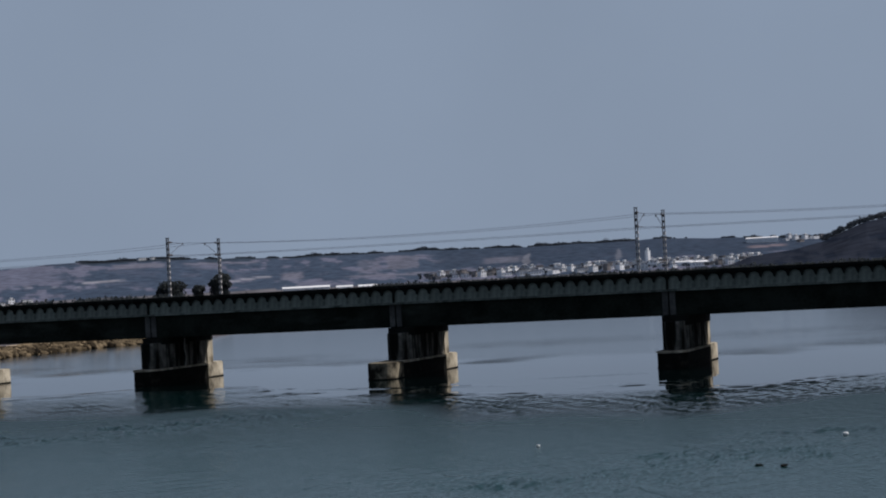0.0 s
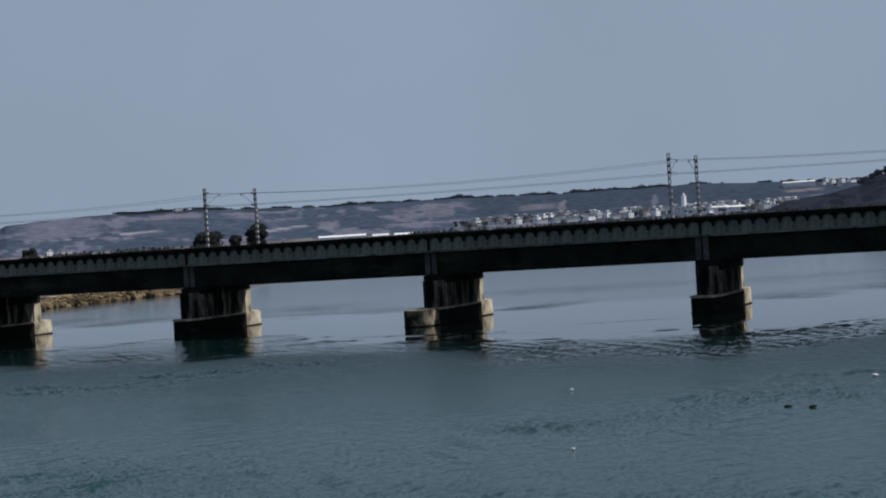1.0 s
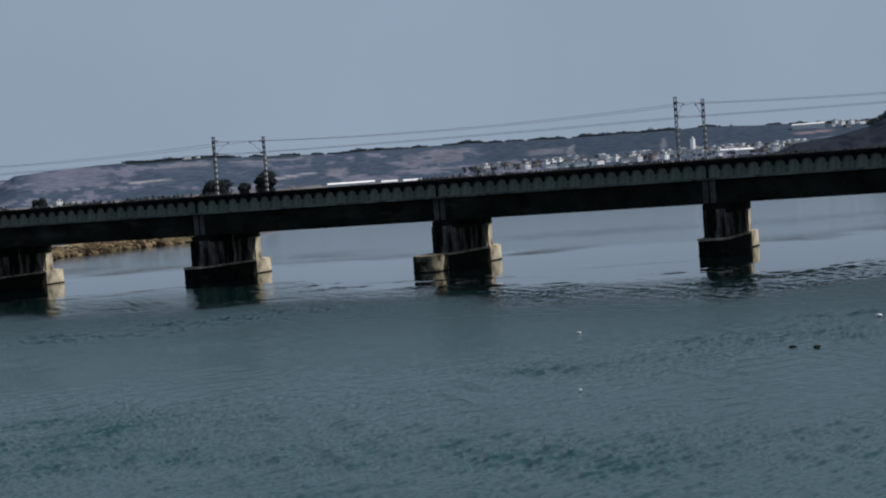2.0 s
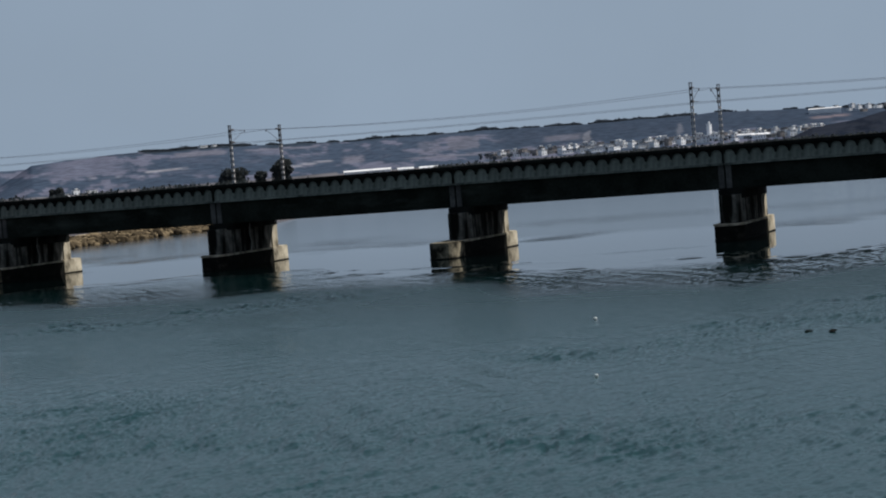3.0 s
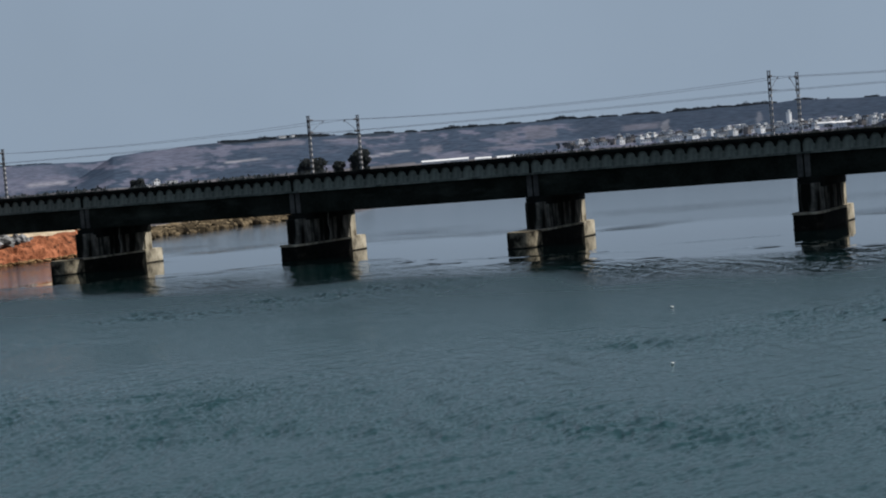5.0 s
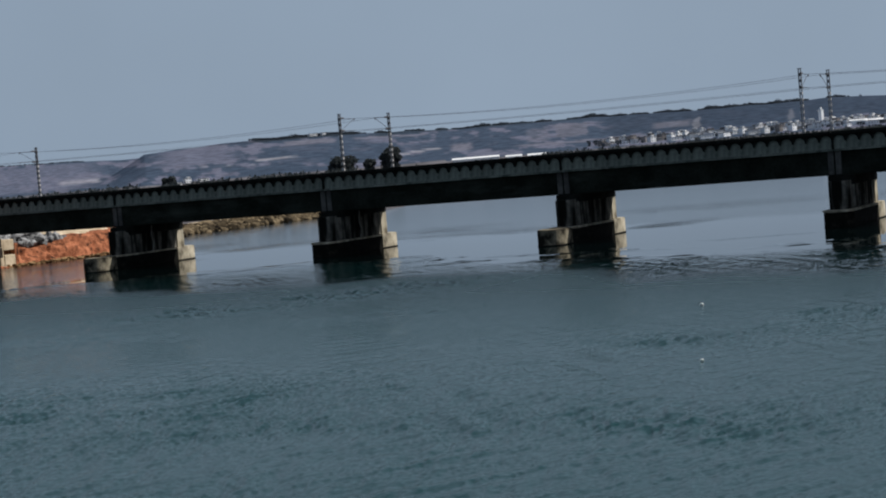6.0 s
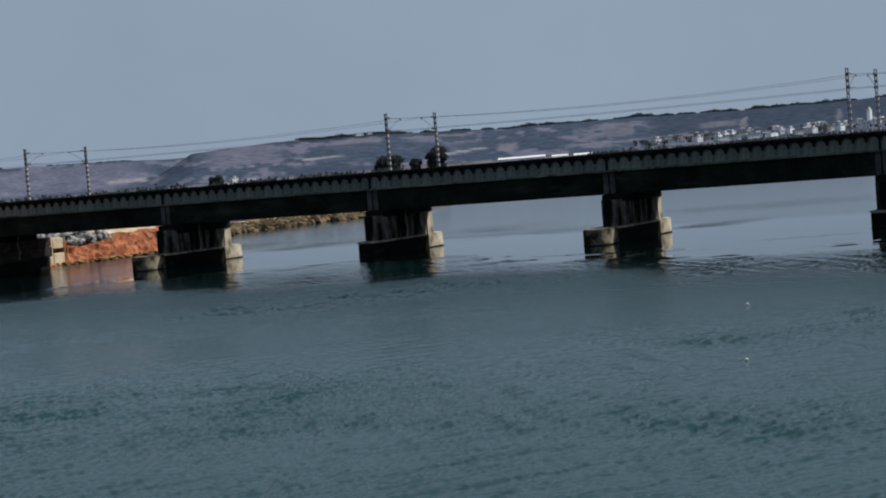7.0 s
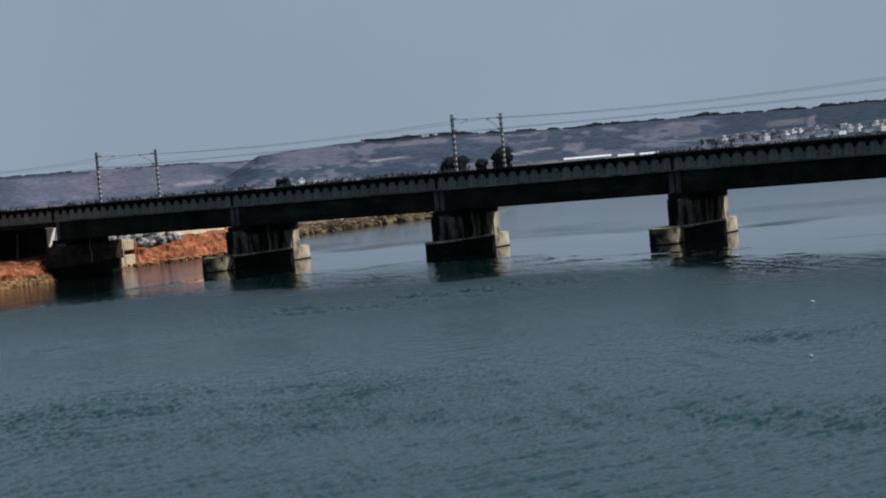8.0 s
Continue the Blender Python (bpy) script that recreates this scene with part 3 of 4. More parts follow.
def build_pier(k, near_tip, far_tip, streak, end_mat):
    """A pier with round noses: black tide zone, footing in the deck's painted shade, shaft with pilasters, cap and
    bearings.
    """
    xc = JOINT + k * SPAN + 0.50
    place = Matrix.Translation((xc, 0, 0))
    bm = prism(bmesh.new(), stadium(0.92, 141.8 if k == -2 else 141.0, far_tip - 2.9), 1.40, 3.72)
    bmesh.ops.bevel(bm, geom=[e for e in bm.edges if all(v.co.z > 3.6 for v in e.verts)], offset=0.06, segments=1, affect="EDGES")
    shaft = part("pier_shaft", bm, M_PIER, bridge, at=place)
    tip = far_tip - 1.55
    nose = [(0.95 * math.cos(w), tip - 0.95 + 0.95 * math.sin(w)) for w in (math.pi * i / 12 for i in range(13))]
    bm = prism(bmesh.new(), nose + [(-0.95, far_tip - 3.4), (0.95, far_tip - 3.4)], 1.404, 3.80)
    bmesh.ops.bevel(bm, geom=[e for e in bm.edges if all(v.co.z > 3.6 for v in e.verts)], offset=0.06, segments=1, affect="EDGES")
    part("far_column", bm, end_mat, shaft)
    rng = random.Random(40 + k)
    a, b = 139.75 if near_tip < 138 else near_tip + 1.3, far_tip - 3.9

    def block(name, outline, mat, label=""):
        bm = prism(bmesh.new(), outline, 0.10, 1.22 if name == "footing" else 1.40)
        bmesh.ops.bevel(bm, geom=[e for e in bm.edges if all(v.co.z > 1.15 for v in e.verts)], offset=0.06, segments=2, affect="EDGES")
        part(name, bm, mat, shaft, label)

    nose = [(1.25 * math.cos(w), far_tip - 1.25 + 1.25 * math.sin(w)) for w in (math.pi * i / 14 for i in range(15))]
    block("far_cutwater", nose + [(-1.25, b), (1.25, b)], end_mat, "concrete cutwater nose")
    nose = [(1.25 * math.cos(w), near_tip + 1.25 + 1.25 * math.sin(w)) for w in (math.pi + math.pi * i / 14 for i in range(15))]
    # footing is coloured near-black for deck shade, its noses paler for sun
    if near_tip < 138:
        block("near_cutwater", nose + [(1.25, a - 0.004), (-1.25, a - 0.004)], M_NOSE, "cutwater nose with sun and shade put into its blotched colour")
        block("footing", [(1.22, b - 0.004), (-1.22, b - 0.004), (-1.22, a), (1.22, a)], M_TIDE_SHADE)
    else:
        block("footing", nose + [(1.25, b - 0.004), (-1.25, b - 0.004)], M_TIDE_SHADE)
    # ledge added in a pale colour for the sunlit edge, brown at the left pier
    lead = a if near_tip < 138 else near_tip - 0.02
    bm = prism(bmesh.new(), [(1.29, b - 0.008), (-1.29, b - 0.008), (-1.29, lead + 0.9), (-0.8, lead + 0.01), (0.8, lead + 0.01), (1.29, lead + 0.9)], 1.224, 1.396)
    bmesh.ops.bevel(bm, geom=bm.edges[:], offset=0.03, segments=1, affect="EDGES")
    part("footing_ledge", bm, M_STAINED if k == -2 else M_FOOT, shaft, "concrete ledge standing in for the footing's sunlit top edge")
    part("tide_zone", prism(bmesh.new(), stadium(1.28, near_tip - 0.03, far_tip + 0.03, 14), -1.9, 0.096), M_TIDE_SHADE, shaft)
    # cap depth varies by pier, forming the dark band atop the shaft
    part("pier_cap", prism(bmesh.new(), stadium(1.05, 142.1 if k == -2 else 141.5, far_tip - 1.6), 3.56 - 0.10 * (k % 4), GIRDER_Z - 0.004), M_SOOT_SHADE, shaft)
    for y in (142.6, 144.6, 147.0, 149.1):
        y += rng.uniform(-0.5, 0.3)
        w = rng.uniform(0.12, 0.55)
        for s in (-1, 1):
            a, b = sorted((s * 0.90, s * (1.0 + 0.04 * rng.random())))
            part("pilaster", boxed(a, b, y - w, y + w, 1.405, rng.uniform(3.3, 3.7), bevel=0.03), M_PIER, shaft)
    if k == -2:
        for z0, z1, out in ((1.40, 2.48, 1.16), (2.53, 3.50, 1.09)):
            for y0, y1 in ((141.6, 146.5), (146.56, 151.8)):
                part("casing_block", boxed(-out, out, y0, y1, z0 + 0.003, z1, bevel=0.05), M_STAINED, shaft, "brown-stained concrete casing block")
    if streak:
        bm = bmesh.new()
        out = 0.14 if k == -2 else 0.0
        pts = [(1.06 + out, 146.3, 3.95), (1.07 + out, 146.15, 3.0), (1.06 + out, 146.45, 2.2), (1.09 + out, 146.2, 1.42)]
        for a, b in zip(pts, pts[1:]):
            tube(bm, a, b, 0.07, 6)
        part("drainpipe", bm, M_PALE, shaft, "pale lime-crusted drainpipe")
    return shaft


for k in SPANS[1:]:
    x = JOINT + k * SPAN
    part("joint_strip", boxed(x - 0.07, x + 0.07, FACE_Y + 0.04, FACE_Y + 0.262, SILL_Z + 0.02, 7.455), M_SOOT_SHADE, span_decks[k], "black strip filling the gap at the expansion joint")

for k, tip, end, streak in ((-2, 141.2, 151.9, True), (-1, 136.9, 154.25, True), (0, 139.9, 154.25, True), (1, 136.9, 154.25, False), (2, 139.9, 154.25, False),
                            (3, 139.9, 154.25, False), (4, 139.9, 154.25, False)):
    build_pier(k, tip, end, streak, M_SOOT_SHADE if k == -2 else M_FOOT)

# the abutment on the left bank, its shade put into the near-black colour
abut = part("abutment_wall", boxed(-144.2, -141.6, 140.8, 154.85, -1.5, 5.6, bevel=0.05), M_SOOT_SHADE, bridge, "concrete abutment coloured near-black for its shade")
bm = bmesh.new()
rim = [(154.86, -1.5), (155.2, 1.8), (156.5, 5.3), (154.86, 5.3)]
sides = [[bm.verts.new((x, y, z)) for y, z in rim] for x in (-143.2, -141.45)]
bm.faces.new(sides[0][::-1])
bm.faces.new(sides[1])
for i in range(4):
    bm.faces.new((sides[0][i], sides[0][(i + 1) % 4], sides[1][(i + 1) % 4], sides[1][i]))
bmesh.ops.recalc_face_normals(bm, faces=bm.faces)
# sun on this wall is put into its near-white colour
part("wing_wall", bm, M_SUNLIT_WING, abut, "wing wall coloured near white for its sunlit face")
part("drainpipe", tube(bmesh.new(), (-141.45, 149.9, 5.0), (-141.4, 149.5, 2.0), 0.07), M_PALE, abut)

for k in SPANS:
    for i in range(BAYS):
        x = JOINT + k * SPAN + (i + 0.5) * bay
        if x < -142.0:
            continue
        part("panel", PANEL, None, span_decks[k], at=Matrix.Translation((x, FACE_Y, 0)))
        part("arch", ARCH, None, span_decks[k], at=Matrix.Translation((x, FACE_Y, 0)))


# ---- overhead line ----
MAST_X, MAST_STEP, MAST_TOP = -79.28, 43.68, 13.13
TRACK_Y = (146.2, 150.5)


def build_mast(x, y, inward):
    mast = tagged(new("catenary_mast"), "ladder-like steel catenary mast with pale battens on the deck edge", "mast", "masts along the bridge")
    mast.location = (x, y, 6.86)
    h = MAST_TOP - 6.86
    for s in (-1, 1):
        part("channel", boxed(s * 0.095 - 0.03, s * 0.095 + 0.03, -0.08, 0.08, 0, h, bevel=0.012), M_STEEL, mast)
    z = 0.5
    while z < h - 0.3:
        # sun on the lower battens is put in as a pale colour, upper ones stay dark
        part("batten", boxed(-0.13, 0.13, -0.095, 0.095, z, z + 0.22), M_BATTEN if z < 4.6 else M_STEEL, mast)
        z += 0.52
    part("cap", boxed(-0.15, 0.15, -0.11, 0.11, h, h + 0.06, bevel=0.01), M_STEEL, mast)
    if inward < 0:
        # bracket added because the narrowed deck stops short of the far masts
        part("mast_bracket", boxed(-0.3, 0.3, -0.62, 0.3, -0.5, -0.004, bevel=0.02), M_SOOT_SHADE, mast, "unseen bracket added to carry the mast outside the narrowed deck")
    part("base_plate", boxed(-0.35, 0.35, -0.3, 0.3, 0, 0.06, bevel=0.01), M_STEEL, mast)
    reach = inward * 2.85
    bm = tube(bmesh.new(), (0, inward * 0.1, h - 1.55), (0, reach, h - 0.42), 0.022)
    tube(bm, (0, inward * 0.1, h - 0.35), (0, reach, h - 0.42), 0.018)
    part("cantilever_arm", bm, M_STEEL, mast)
    part("registration_arm", tube(bmesh.new(), (0, inward * 0.1, h - 1.5), (0, reach * 1.1, h - 1.55), 0.02), M_STEEL, mast)
    for a in (h - 0.35, h - 1.52):
        part("insulator", tube(bmesh.new(), (0, inward * 0.25, a), (0, inward * 0.75, a), 0.085, 8), M_WIRE, mast)
    part("insulator", tube(bmesh.new(), (0, reach, h - 0.60), (0, reach, h - 0.40), 0.05, 8), M_WIRE, mast)
    return mast


mast_xs = [MAST_X + i * MAST_STEP for i in (-1, 0, 1, 2)]
first = {}
for y, inward in ((143.34, 1), (153.34, -1)):
    first[y] = build_mast(mast_xs[0], y, inward)
    for x in mast_xs[1:]:
        copy_thing(first[y], Matrix.Translation((x, y, 6.86)))


def wire(name, label, y, z, sag):
    cu = bpy.data.curves.new(name, "CURVE")
    cu.dimensions = "3D"
    cu.bevel_depth, cu.bevel_resolution = 0.015, 1
    stops = [mast_xs[0] - MAST_STEP] + mast_xs
    pts = []
    for a, b in zip(stops, stops[1:]):
        for i in range(12):
            t = i / 12
            pts.append((a + (b - a) * t, y, z - 4 * sag * t * (1 - t)))
    pts.append((stops[-1], y, z))
    sp = cu.splines.new("POLY")
    sp.points.add(len(pts) - 1)
    for p, c in zip(sp.points, pts):
        p.co = (*c, 1)
    cu.materials.append(M_WIRE)
    tagged(new(name, cu), label, "wire", "overhead wires")


for y in TRACK_Y:
    wire("messenger_wire", "thin dark messenger wire sagging between the masts", y, MAST_TOP - 0.40, 0.55)
    wire("contact_wire", "thin dark contact wire strung over the track", y, MAST_TOP - 1.55, 0.12)


# ---- the left bank ----
def build_bank():
    """A raw cut bank of orange earth with lumps and gullies."""
    ys = np.concatenate([np.arange(96, 190, 0.45), np.arange(190, 226, 1.5)])
    steps = [(0.6, -0.7), (0.15, -0.1), (0.0, 0.1), (-0.35, 0.45), (-0.6, 0.85), (-0.9, 1.25), (-1.2, 1.65), (-1.6, 2.05), (-2.1, 2.4), (-2.9, 2.55), (-4.2, 2.6),
             (-6, 2.65), (-10, 2.6), (-18, 2.4), (-30, 2.0), (-48, 0.9)]
    verts, faces = [], []
    m = len(steps)
    for i, y in enumerate(ys):
        bx = float(bank_x(y))
        cove = 2.6 * float(ease((y - 139.6) / 1.2) * ease((156.5 - y) / 2.0))
        tall = (0.72 if y < 139 else 0.86) + 0.30 * float(ease((y - 165) / 8)) - 0.45 * float(ease((y - 185) / 30))
        for j, (d, z) in enumerate(steps):
            q = Vector((bx * 0.5 + d * 0.9, y * 0.55, z))
            lump = (noise.fractal(q, 1.0, 2.0, 4) + 0.5 * noise.noise(q * 3.1)) * (0.6 if 2 < j < 12 else 0.15)
            verts.append((bx - cove + d * (1 + 0.2 * math.sin(y * 0.7)) + lump * 0.8, y, z * tall + (lump * 0.35 if j > 1 else 0)))
    for i in range(len(ys) - 1):
        for j in range(m - 1):
            a = i * m + j
            faces.append((a, a + m, a + m + 1, a + 1))
    ob = new("earth_bank", raw_mesh("earth_bank", verts, faces, M_EARTH))
    tagged(ob, "raw orange earth river bank, cut steep and lumpy", "bank", kind="structure")


build_bank()

rng = random.Random(5)
v, f = [], []
for _ in range(520):
    y = rng.uniform(158.8, 170)
    d = rng.uniform(2.2, 6.5)
    rock_into(v, f, (float(bank_x(y)) - d, y, 2.15 + 0.22 * (d - 2.2) + rng.uniform(0, 0.5)), rng.uniform(0.2, 0.75), rng, 0.9)
tagged(new("rubble_heap", raw_mesh("rubble_heap", v, f, M_RUBBLE)), "grey and white broken concrete rubble tipped on the bank", "rubble", kind="stuff")

v, f = [], []
for _ in range(900):
    y = rng.uniform(104, 139)
    d = rng.uniform(0, 1)
    rock_into(v, f, (float(bank_x(y)) + 0.7 - 1.0 * d, y, -0.1 + 0.8 * d), rng.uniform(0.16, 0.48), rng, 0.6)
for _ in range(260):
    y = rng.uniform(157.5, 182)
    rock_into(v, f, (float(bank_x(y)) + rng.uniform(-0.3, 0.5), y, rng.uniform(-0.1, 0.25)), rng.uniform(0.15, 0.42), rng, 0.6)
tagged(new("toe_stones", raw_mesh("toe_stones", v, f, M_TOE)), "beige stones along the foot of the earth bank", "stones", kind="stuff")

v, f = [], []
for _ in range(1300):
    y = rng.uniform(205, 270)
    d = rng.uniform(0, 1)
    rock_into(v, f, (float(bank_x(y)) + 0.6 - 4.0 * d, y, 1.1 * d + rng.uniform(-0.1, 0.15)), rng.uniform(0.35, 1.05), rng, 0.75)
tagged(new("riprap", raw_mesh("riprap", v, f, M_ROCK)), "beige and brown boulders armouring the far river bank", "boulders", kind="stuff")

# sand berm behind the cut bank and behind the boulders
v, f = [], []
prof = [(-2.6, 1.9), (-3.4, 2.9), (-4.6, 3.5), (-6.5, 3.65), (-9, 3.4), (-13, 2.2)]
ys = np.arange(158, 268, 1.2)
for y in ys:
    s = 1.0 if y < 195 else 0.62
    rise = float(ease((y - 158) / 10)) * s
    for d, z in prof:
        w = noise.noise(Vector((y * 0.4, d, 2.0))) * 0.25
        v.append((float(bank_x(y)) + d + w, float(y), z * (0.55 + 0.45 * rise) * (0.97 if s == 1 else 0.48) + w))
for i in range(len(ys) - 1):
    for j in range(len(prof) - 1):
        a, m = i * len(prof) + j, len(prof)
        f.append((a, a + m, a + m + 1, a + 1))
tagged(new("sand_berm", raw_mesh("sand_berm", v, f, M_SAND, True)), "cream sandy berm along the top of the bank", "berm", kind="structure")

# a small concrete outfall at the foot of the bank
outfall = tagged(new("outfall"), "sunlit cream concrete outfall with a dark opening, by the bank", "outfall")
outfall.location = (-132.2, 156.6, 0)
for y, top, mat in ((0.3, 3.3, M_SAND), (2.9, 2.7, M_EARTH)):
    part("post", boxed(-1.0, 0.2, y - 0.32, y + 0.32, -1.2, top, bevel=0.06), mat, outfall)
part("lintel", boxed(-1.0, 0.15, 0.625, 2.575, 1.95, 3.2, bevel=0.08), M_SAND, outfall)
part("apron", boxed(-1.0, 0.25, 0.625, 2.575, -1.2, 1.45, bevel=0.08), M_SAND, outfall, "sand-coloured apron under the opening")
# near-black colour paints the shade inside the opening
part("back_wall", boxed(-1.4, -1.005, -0.2, 3.4, -1.2, 2.6, bevel=0.03), M_SOOT_SHADE, outfall)


# ---- trees ----
def spot(az, r):
    a = math.radians(az)
    return r * math.sin(a), r * math.cos(a), float(land_z(np.array(az), np.array(float(r))))


def build_tree(az, r, height, wide, seed, lean=0.0):
    rng = random.Random(seed)
    x, y, z = spot(az, r)
    tree = tagged(new("tree"), "dark dense broad-crowned tree, placed and sized to fit the camera's view", "tree", "bank trees")
    tree.location = (x, y, z - 0.2)
    bm = bmesh.new()
    bmesh.ops.create_cone(bm, cap_ends=True, segments=8, radius1=0.6, radius2=0.28, depth=height * 0.6, matrix=Matrix.Translation((0, 0, height * 0.3)))
    for i in range(6):
        a = i * 1.05 + rng.uniform(-0.3, 0.3)
        tube(bm, (0, 0, height * rng.uniform(0.3, 0.5)), (math.cos(a) * wide * 0.6, math.sin(a) * wide * 0.6, height * rng.uniform(0.55, 0.8)), 0.1, 5)
    part("trunk", bm, M_BARK, tree)
    v, f = [], []
    for i in range(30):
        a, d = rng.uniform(0, 6.28), wide * rng.uniform(0.1, 0.75)
        t = rng.uniform(0.32, 0.88)
        k = 1.0 - 0.55 * abs(t - 0.55)
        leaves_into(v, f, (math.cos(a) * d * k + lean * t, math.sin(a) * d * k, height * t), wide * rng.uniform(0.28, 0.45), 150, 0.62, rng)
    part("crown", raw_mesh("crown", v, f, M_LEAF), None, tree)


# set out at 900 m and scaled up to fit the camera's view
build_tree(-28.95, 900, 13.4, 8.2, 1)
build_tree(-28.05, 900, 11.4, 3.8, 2)
build_tree(-27.38, 900, 17.2, 6.6, 3)
build_tree(-34.55, 900, 11.0, 4.6, 5)

rng = random.Random(11)
v, f = [], []
for i in range(330):
    az = rng.uniform(-45, -28.5)
    x, y, z = spot(az, rng.uniform(440, 560))
    h = rng.uniform(5.2, 7.3)
    w = rng.uniform(1.6, 3.4)
    for j in range(4):
        leaves_into(v, f, (x + rng.uniform(-w, w), y + rng.uniform(-w, w), z + h * (0.30 + 0.17 * j)), w * rng.uniform(0.6, 0.9), 46, 0.36, rng)
for i in range(760):
    az = rng.uniform(-27.3, -5.5)
    x, y, z = spot(az, rng.uniform(690, 800))
    h = rng.uniform(5.2, 7.8) if az > -22.5 else rng.uniform(4.4, 6.2)
    w = rng.uniform(1.8, 3.6)
    for j in range(3):
        leaves_into(v, f, (x + rng.uniform(-w, w), y + rng.uniform(-w, w), z + h * (0.3 + 0.22 * j)), w * rng.uniform(0.6, 0.9), 34, 0.5, rng)
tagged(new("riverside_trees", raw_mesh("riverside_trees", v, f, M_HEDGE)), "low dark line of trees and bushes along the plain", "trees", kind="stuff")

v, f = [], []
for i in range(2420):
    az = rng.uniform(-31.8, -5.5) if i < 2150 else rng.choice((rng.uniform(-44, -41.3), rng.uniform(-39.9, -37.2)))
    r = (2590 if i < 2150 else 3780) + rng.uniform(-60, 20)
    g = noise.noise(Vector((az * 2.3, 0.5, 0))) + 0.4 * noise.noise(Vector((az * 9.0, 3.5, 0)))
    if g < -0.22 and i < 2150:
        continue
    x, y, z = spot(az, r)
    w = rng.uniform(0.7, 1.5) * (1 + 3.0 * max(g, 0))
    leaves_into(v, f, (x, y, z + w * 0.4), w, 26, 0.8, rng)
for i in range(260):
    az = rng.uniform(-31.9, -28.6)
    x, y, z = spot(az, 2590 + rng.uniform(-40, 15))
    leaves_into(v, f, (x, y, z + 1.2), rng.uniform(1.2, 2.4), 26, 0.8, rng)
for i in range(620):
    az = rng.uniform(-20.9, -9.6)
    x, y, z = spot(az, rng.uniform(1780, 2120))
    w = rng.uniform(0.9, 2.4)
    leaves_into(v, f, (x, y, z + w * 0.9), w, 26, 0.7, rng)
for i in range(150):
    az = rng.uniform(-7.9, -5)
    x, y, z = spot(az, rng.uniform(1240, 1310))
    w = rng.uniform(1.0, 2.6)
    leaves_into(v, f, (x, y, z + w * 1.1), w, 40, 0.5, rng)
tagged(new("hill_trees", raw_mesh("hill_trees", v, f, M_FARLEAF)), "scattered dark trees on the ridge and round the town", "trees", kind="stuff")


# ---- the far town ----
def build_house(w, d, h, wall, stair):
    house = tagged(new("house"), "small flat-roofed rendered house on the far hillside", "house", "houses of the far town")
    part("wall", boxed(-w / 2, w / 2, -d / 2, d / 2, -2.5, h, bevel=0.08), wall, house)
    part("roof", boxed(-w / 2 - 0.25, w / 2 + 0.25, -d / 2 - 0.25, d / 2 + 0.25, h + 0.004, h + 0.35, bevel=0.05), M_ROOF, house)
    if stair:
        part("stair_room", boxed(-w * 0.1, w * 0.35, -d * 0.2, d * 0.3, h + 0.36, h + 1.7, bevel=0.06), wall, house)
    for i in range(max(2, int(w / 3))):
        x = -w / 2 + (i + 0.5) * w / max(2, int(w / 3))
        for z in ([1.0] if h < 4.5 else [1.0, 4.0]):
            part("window", boxed(x - 0.55, x + 0.55, -d / 2 - 0.03, -d / 2 + 0.1, z, z + 1.3), M_DARKGLASS, house)
    return house


kinds = [build_house(6, 6, 3.2, M_WHITEWALL, False), build_house(7.5, 6, 5.6, M_WHITEWALL, True), build_house(5.5, 6, 5.4, M_TANWALL, False),
         build_house(9, 6, 3.2, M_TANWALL, False), build_house(7, 6, 3.0, M_GREYWALL, False), build_house(12, 7, 3.4, M_WHITEWALL, False)]
rng = random.Random(21)
spots = []
while len(spots) < 270:
    az = -9.9 - 10.6 * rng.random() ** 1.45
    r = rng.uniform(1760, 2080)
    x, y, z = spot(az, r)
    if all((x - a) ** 2 + (y - b) ** 2 > 8.5 ** 2 for a, b, c in spots):
        spots.append((x, y, z))
for i, (x, y, z) in enumerate(spots):
    m = Matrix.Translation((x, y, z)) @ Matrix.Rotation(rng.uniform(0.55, 1.35), 4, "Z")
    if i < len(kinds):
        kinds[i].matrix_basis = m
    else:
        muted = math.atan2(x, y) < -0.32
        copy_thing(kinds[rng.choice((2, 3, 4, 4, 1, 0) if muted else (0, 0, 1, 1, 2, 4, 5, 5))], m)
for az, r, i in ((-34.3, 2040, 0), (-34.0, 2060, 1), (-33.75, 2040, 3), (-33.5, 2070, 5), (-33.3, 2030, 0), (-34.6, 2050, 3), (-29.85, 2540, 5), (-29.5, 2540, 0),
                 (-9.0, 2420, 0), (-8.7, 2440, 1), (-8.4, 2460, 1), (-8.1, 2470, 5), (-8.9, 2500, 1), (-9.4, 2540, 0), (-7.9, 2500, 2), (-8.55, 2380, 3)):
    x, y, z = spot(az, r)
    copy_thing(kinds[i], Matrix.Translation((x, y, z)) @ Matrix.Rotation(1.0, 4, "Z"))

# white tower, long sheds
x, y, z = spot(-13.43, 1950)
tower = tagged(new("tower"), "slim white square tower standing over the town", "tower")
tower.location = (x, y, z)
tower.rotation_euler = (0, 0, 1.1)
part("shaft", boxed(-2.0, 2.0, -2.0, 2.0, -2, 15.0, bevel=0.1), M_WHITEWALL, tower)
part("parapet", boxed(-2.3, 2.3, -2.3, 2.3, 15.004, 16.0, bevel=0.1), M_WHITEWALL, tower)
part("lantern", boxed(-0.9, 0.9, -0.9, 0.9, 16.004, 18.6, bevel=0.1), M_WHITEWALL, tower)


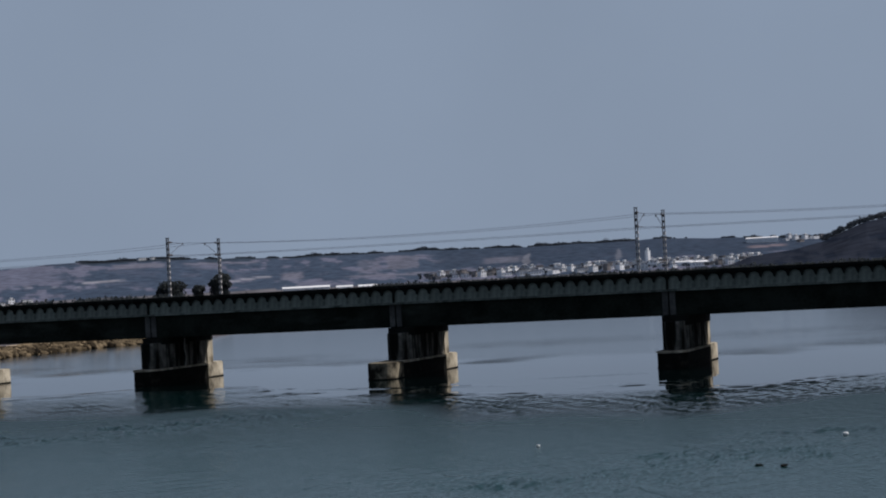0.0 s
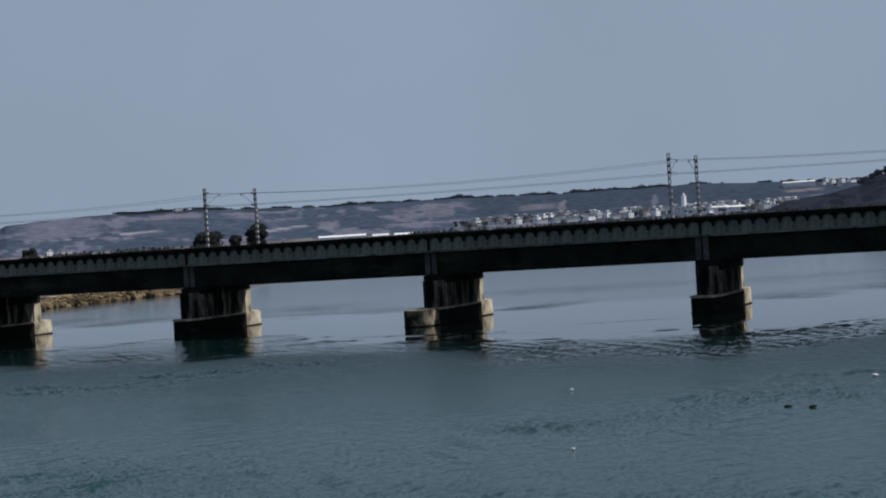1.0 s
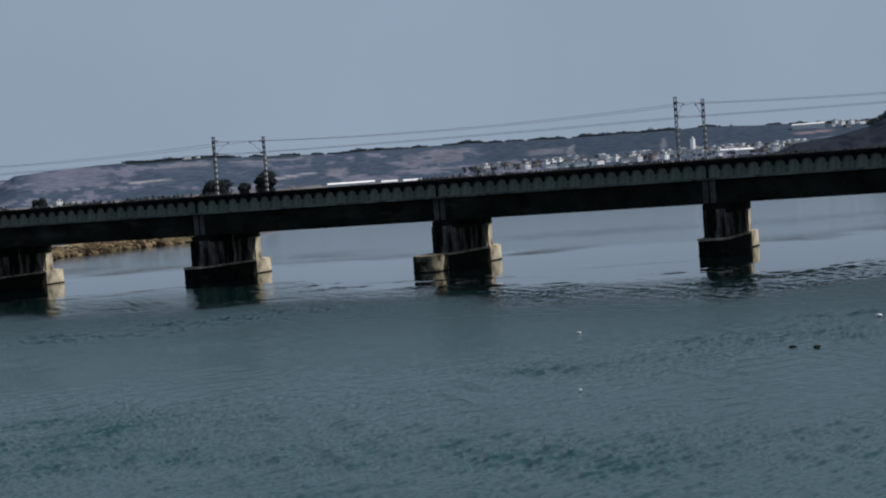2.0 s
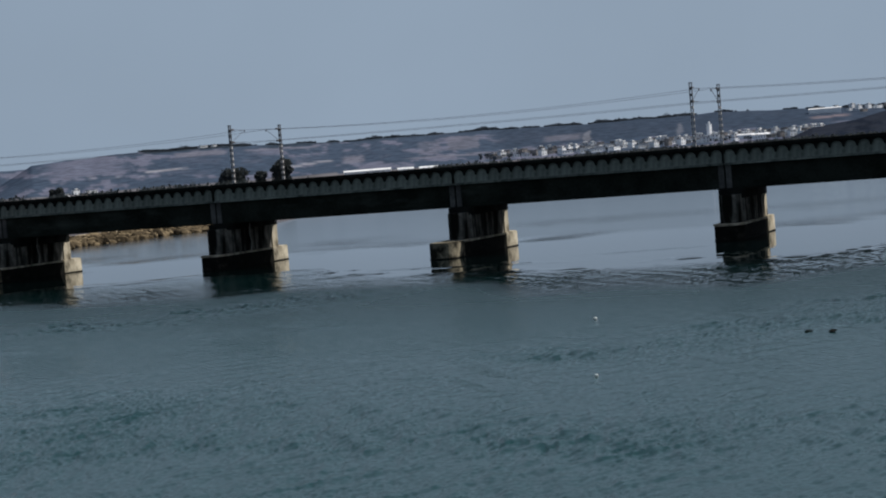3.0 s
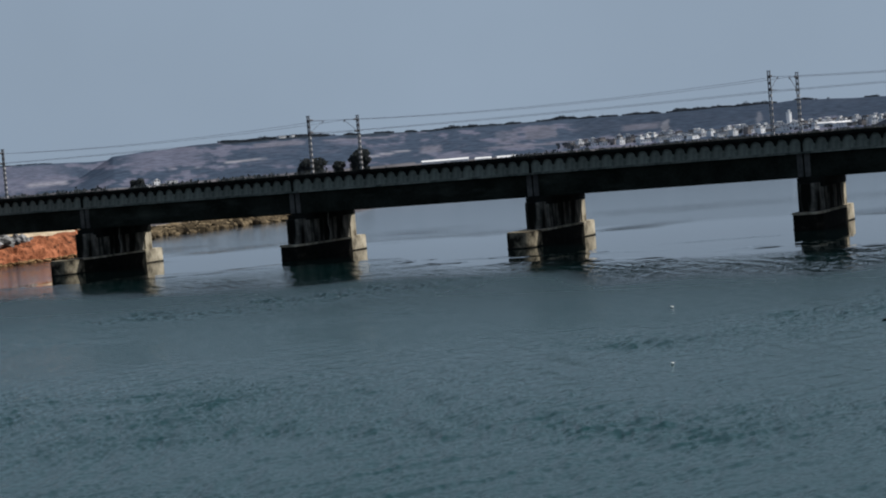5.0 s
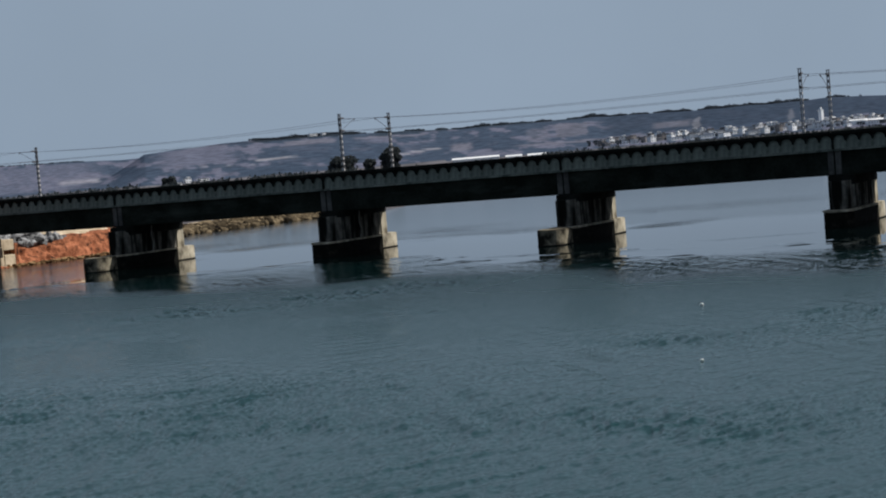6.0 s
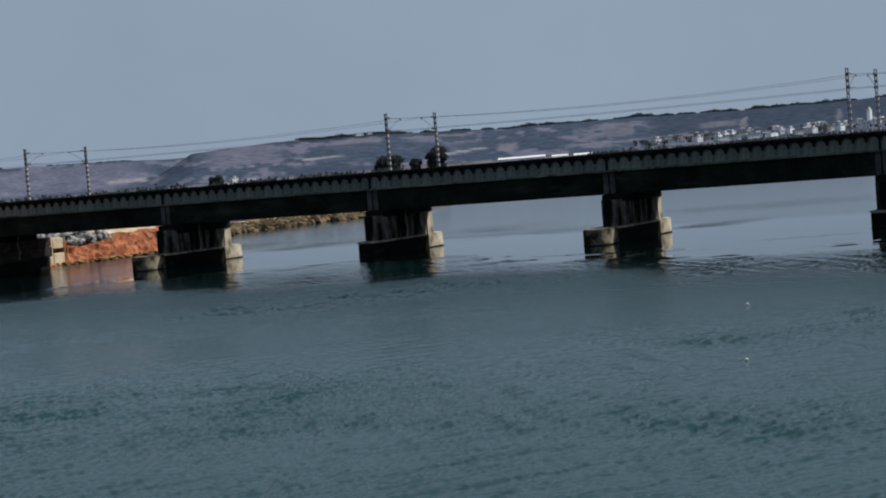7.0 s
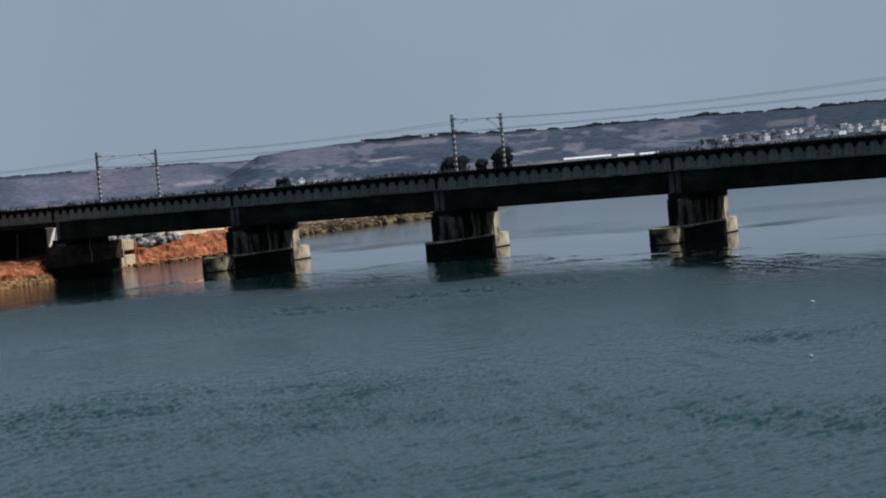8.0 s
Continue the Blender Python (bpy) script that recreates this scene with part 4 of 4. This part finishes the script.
def build_shed(az, r, length, deep, h, label):
    x, y, z = spot(az, r)
    shed = tagged(new("shed"), label, "shed", "long sheds")
    shed.matrix_basis = Matrix.Translation((x, y, z)) @ Matrix.Rotation(math.atan2(-x, y), 4, "Z")
    part("wall", boxed(-length / 2, length / 2, -deep / 2, deep / 2, -2, h, bevel=0.05), M_WHITEWALL, shed)
    bm = bmesh.new()
    a, b = length / 2 + 0.3, deep / 2 + 0.3
    vs = [bm.verts.new(c) for c in ((-a, -b, h), (a, -b, h), (a, b, h), (-a, b, h), (-a, 0, h + 1.4), (a, 0, h + 1.4))]
    for q in ((0, 1, 5, 4), (2, 3, 4, 5), (1, 2, 5), (3, 0, 4), (3, 2, 1, 0)):
        bm.faces.new([vs[i] for i in q])
    part("roof", bm, M_WHITEWALL, shed)


build_shed(-24.6, 1500, 40, 14, 4.6, "long low white shed roof gleaming on the plain")
build_shed(-23.35, 1520, 14, 10, 3.6, "short white shed beside the long one")
build_shed(-22.6, 1540, 16, 10, 3.2, "low pale shed on the plain")
build_shed(-9.75, 2380, 42, 16, 5.5, "large white hall on the hillside over the town")
build_shed(-12.3, 1800, 16, 10, 4.0, "white shed at the edge of the town")
build_shed(-11.8, 1790, 18, 10, 3.6, "white shed at the edge of the town")

# ---- drifting floats ----
for x, y, r in ((-25.4, 80.2, 0.075), (-19.0, 59.6, 0.055), (-11.7, 83.0, 0.11)):
    bm = bmesh.new()
    bmesh.ops.create_icosphere(bm, subdivisions=2, radius=r, matrix=Matrix.Translation((0, 0, r * 0.7)) @ Matrix.Diagonal((1.3, 1, 0.8, 1)))
    fl = part("float", bm, M_FLOAT, label="small white plastic float drifting on the river")
    fl.location = (x, y, 0)
    tagged(fl, category="float", group="river floats")

rng = random.Random(63)
# two dark lumps stand in for what look like ducks
for x, y in ((-13.6, 71.3), (-12.6, 71.2)):
    v, f = [], []
    rock_into(v, f, (0, 0, 0.03), 0.17, rng, 0.45)
    rock_into(v, f, (0.09, 0.03, 0.05), 0.1, rng, 0.5)
    wood = new("driftwood", raw_mesh("driftwood", v, f, M_TIDE_SHADE))
    wood.location = (x, y, 0)
    tagged(wood, "small dark lump in place of a duck-like shape on the ruffled river", "driftwood", "drifting wood")
